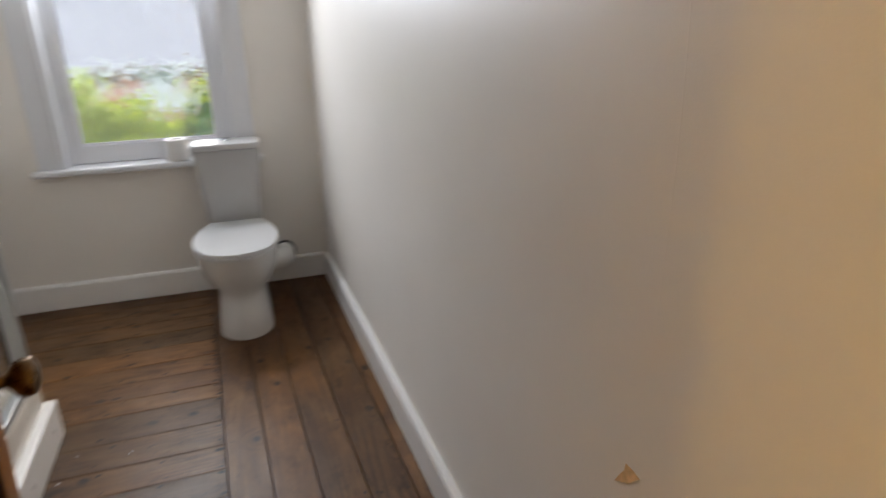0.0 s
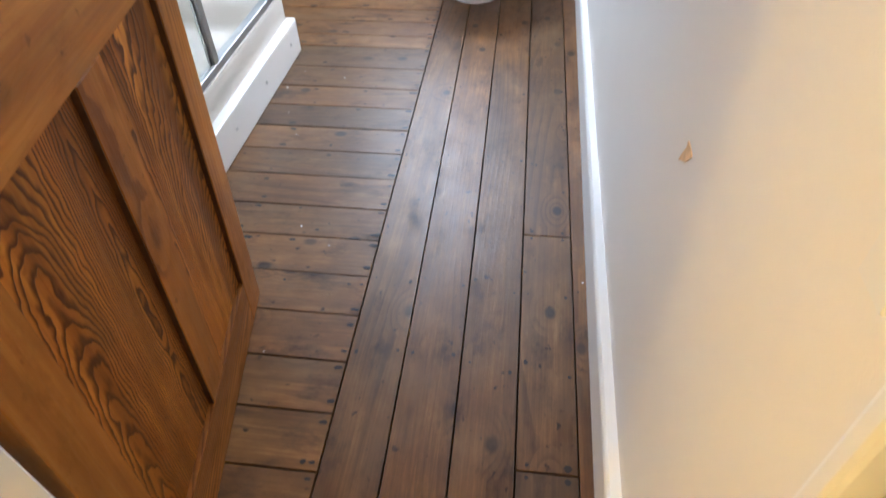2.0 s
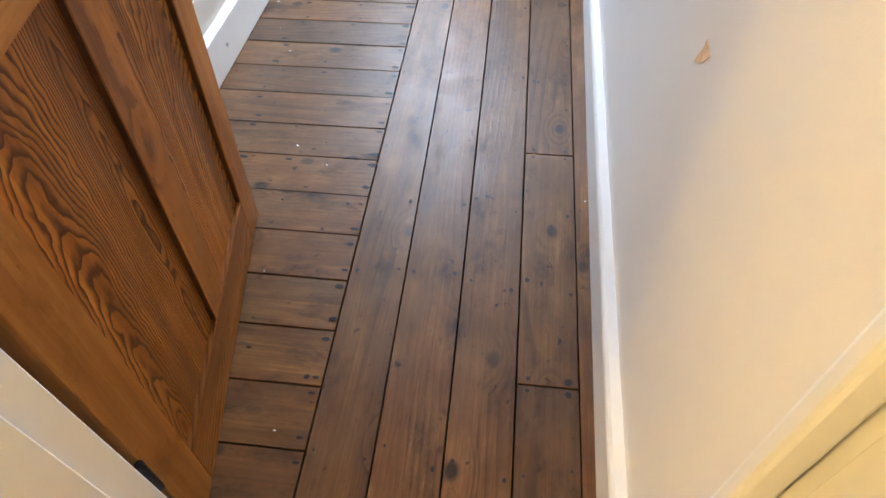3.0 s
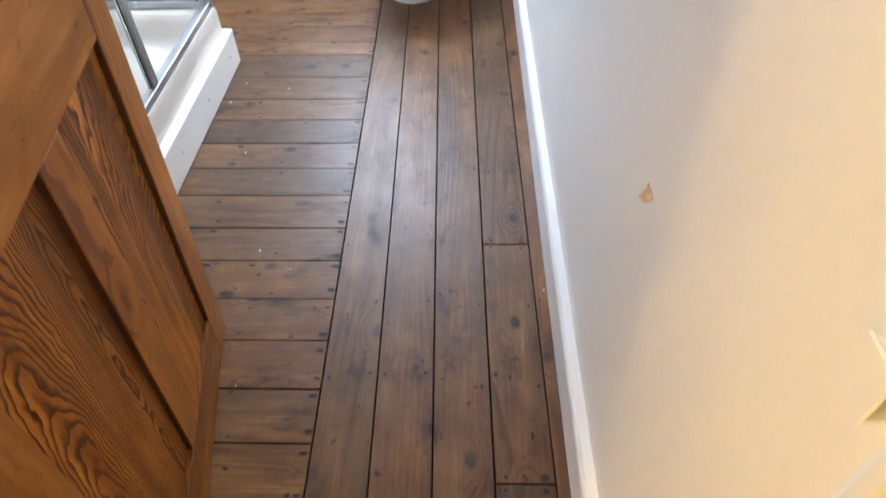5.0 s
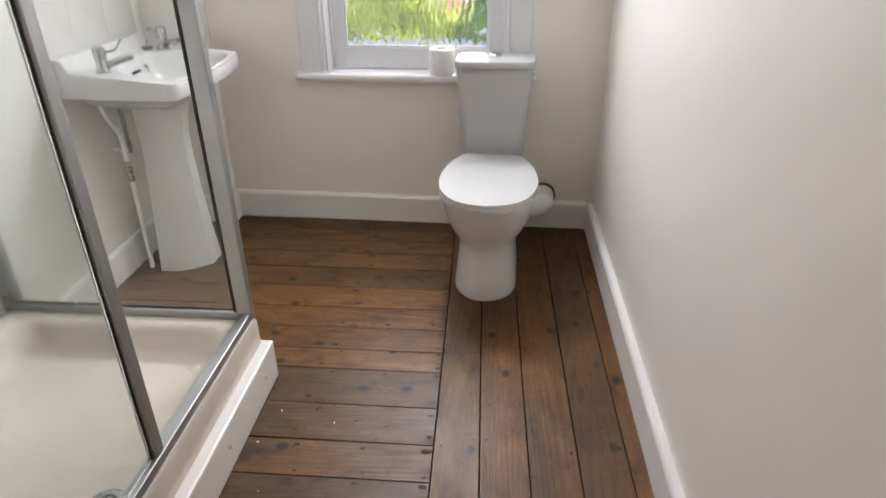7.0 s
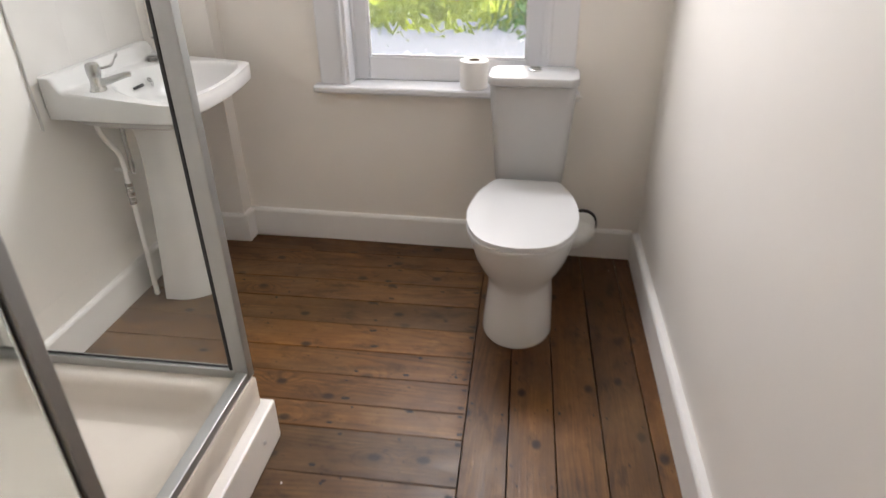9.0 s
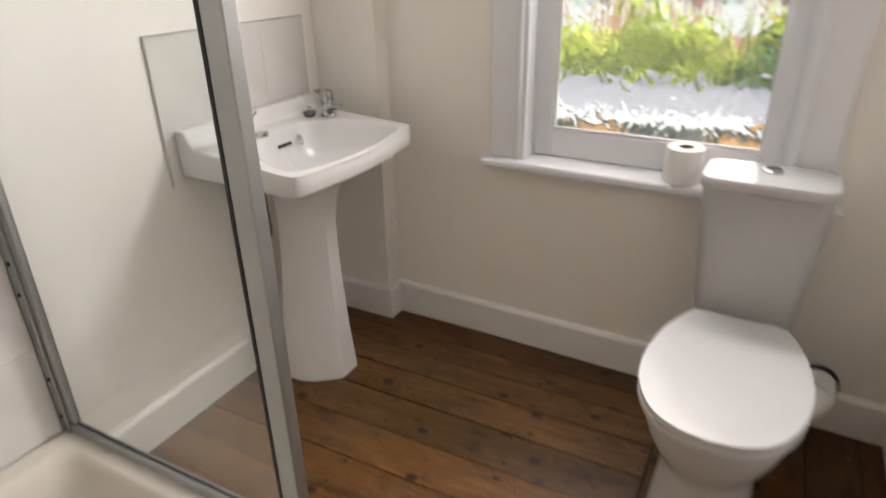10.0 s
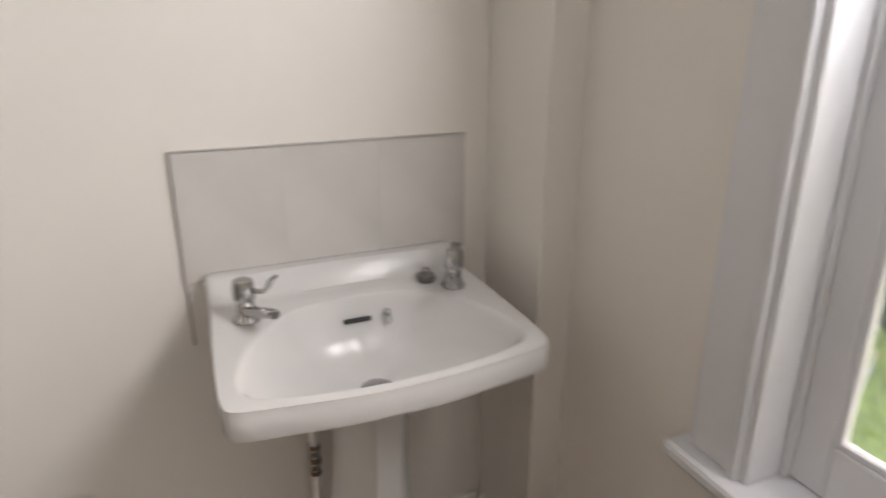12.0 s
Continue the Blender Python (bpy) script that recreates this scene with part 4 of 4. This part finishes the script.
M_LEAF = foliage("hedge_leaves", (0.15, 0.22, 0.015), (0.42, 0.48, 0.035))
M_LEAF2 = foliage("shrub_leaves", (0.025, 0.07, 0.015), (0.07, 0.17, 0.03))
M_GRASS = plain("lawn", (0.16, 0.24, 0.06), 0.9, vary=0.25, scale=3)
M_BRICK = brickwork("red_brick")
M_SLATE = plain("grey_roof_tiles", (0.26, 0.25, 0.27), 0.7, vary=0.15, scale=2)
M_FELT = plain("grey_roofing_felt", (0.13, 0.14, 0.16), 0.8, vary=0.12, scale=2)
M_RENDER = plain("white_render", (0.50, 0.50, 0.50), 0.8, vary=0.08)
M_TIMBER = plain("orange_timber", (0.46, 0.22, 0.07), 0.7, vary=0.2, scale=4)
M_DARK = plain("green_black_paint", (0.02, 0.035, 0.03), 0.5)
# pale base colour stands in for bright sky reflected in the house panes
M_SKYGLASS = plain("painted_sky_reflection_glass", (0.42, 0.43, 0.45), 0.1)
GZ = -3.2
ground = tagged(part("ground", box(-400, 400, -400, 800, GZ - 0.3, GZ - 0.001), M_GRASS), "green back-garden lawn", "lawn", kind="structure")

shed = thing("garage", "low garage with grey felt roof, white fascia and timber doors", "garage", pose(-3.6, 9.3, GZ, 0, 0, 4))
part("wall", box(-6.5, 6.5, 0.25, 3.5, 0, 1.74), M_DARK, shed, "dark painted wall")
b = loft([[(x, 0.0, 1.83), (x, 3.7, 1.75), (x, 3.7, 1.85), (x, 0.0, 1.93)] for x in (-6.8, 6.8)])
part("roof", b, M_FELT, shed, "grey felt roof")
part("fascia", box(-6.8, 6.8, -0.06, -0.005, 1.75, 1.93), M_RENDER, shed, "white fascia board")
for x in (-4.6, -1.9, -0.2, 2.4, 3.6):
    part("door", box(x, x + 0.95, 0.16, 0.245, 0.02, 1.6, 0.01), M_TIMBER, shed, "orange timber door")


def leafy(name, label, category, m, size, count, material, seed, leaf=0.16):
    """A clipped mass of many small leaf clumps with an uneven outline."""
    rnd = random.Random(seed)
    verts, faces = [], []
    w, d, h = size
    for _ in range(count):
        x, y = rnd.uniform(-w, w), rnd.uniform(-d, d)
        top = h * (0.86 + 0.12 * math.sin(x * 1.9 + seed) + 0.10 * math.sin(x * 4.3))
        z = top * rnd.random() ** 0.6
        k = len(verts)
        a, tl, s = rnd.uniform(0, 6.28), rnd.uniform(-0.9, 0.9), leaf * rnd.uniform(0.6, 1.3)
        ca, sa = math.cos(a), math.sin(a)
        for u, v in ((-1, 0), (0, -0.55), (1, 0), (0, 0.55)):
            verts.append((x + s * (u * ca - v * sa), y + s * (u * sa + v * ca) * math.cos(tl), z + s * (u * math.sin(tl) + abs(v) * 0.5)))
        faces += [(k, k + 1, k + 2), (k, k + 2, k + 3)]
    t = thing(name, label, category, m)
    me = bpy.data.meshes.new("leaves")
    me.from_pydata(verts, [], faces)
    me.materials.append(material)
    ob = new("leaves", me)
    ob.parent = t
    tagged(ob, "", "", "", "stuff")
    trunk = loft([[(r * math.cos(k * math.pi / 4), r * math.sin(k * math.pi / 4), z) for k in range(8)] for r, z in ((0.12, 0), (0.07, h * 0.5), (0.02, h * 0.8))])
    part("trunk", trunk, M_TIMBER, t)
    return t


leafy("hedge", "bright yellow-green garden hedge behind the garage", "hedge", pose(-7.0, 14.2, GZ), (12, 0.9, 3.3), 17000, M_LEAF, 1, 0.2)
leafy("shrub", "dark green bushy shrub beside the hedge", "shrub", pose(0.2, 13.7, GZ), (1.9, 0.8, 2.9), 2600, M_LEAF2, 2)
leafy("shrub", "dark green shrub at the edge of the lawn", "shrub", pose(0.6, 8.2, GZ), (1.0, 0.6, 1.5), 1200, M_LEAF2, 3, 0.12)

tub = thing("plastic_tub", "blue plastic tub standing on the lawn", "tub", pose(-4.1, 8.35, GZ))
part("tub", lathe([(0.24, 0), (0.30, 0.42), (0.33, 0.44), (0.31, 0.45), (0.27, 0.40), (0.22, 0.04)], 20), plain("blue_plastic", (0.09, 0.20, 0.46), 0.4), tub, "", None, True)
part("rim", lathe([(0.325, 0.435), (0.345, 0.445), (0.335, 0.46), (0.322, 0.452)], 20), plain("blue_plastic_rim", (0.04, 0.19, 0.6), 0.4), tub, "", None, True)
can = thing("gas_bottle", "red gas bottle standing beside the garage", "gas bottle", pose(-4.95, 9.0, GZ))
part("bottle", lathe([(0.15, 0), (0.17, 0.04), (0.17, 1.05), (0.13, 1.18), (0.05, 1.24)], 20), plain("red_enamel", (0.42, 0.07, 0.05), 0.35), can, "", None, True)
part("valve", lathe([(0.04, 1.24), (0.04, 1.32), (0.02, 1.34)], 12), M_CHROME, can, "", None, True)

house = thing("terraced_house", "red-brick terrace with white windows and a grey tiled roof", "house", pose(-7, 31, GZ))
part("wall", box(-26, 26, 0, 7, 0, 3.0), M_BRICK, house, "red brick wall", Matrix.Identity(4))
b = loft([[(x, -0.4, 2.95), (x, 3.5, 8.2), (x, 7.4, 2.95)] for x in (-26.4, 26.4)])
part("roof", b, M_SLATE, house, "grey tiled roof")
part("gutter", box(-26.4, 26.4, -0.55, -0.41, 2.75, 2.98), M_RENDER, house, "white gutter and fascia")
for k in range(15):
    x = -25 + 3.5 * k
    w = part("window", box(x, x + 2.2, -0.06, -0.005, 0.8, 2.7), M_RENDER, house, "white-framed window")
    for j in (0, 1):
        part("window_pane", box(x + 0.12 + 1.0 * j, x + 1.08 + 1.0 * j, -0.075, -0.0605, 0.95, 2.55), M_SKYGLASS, w)
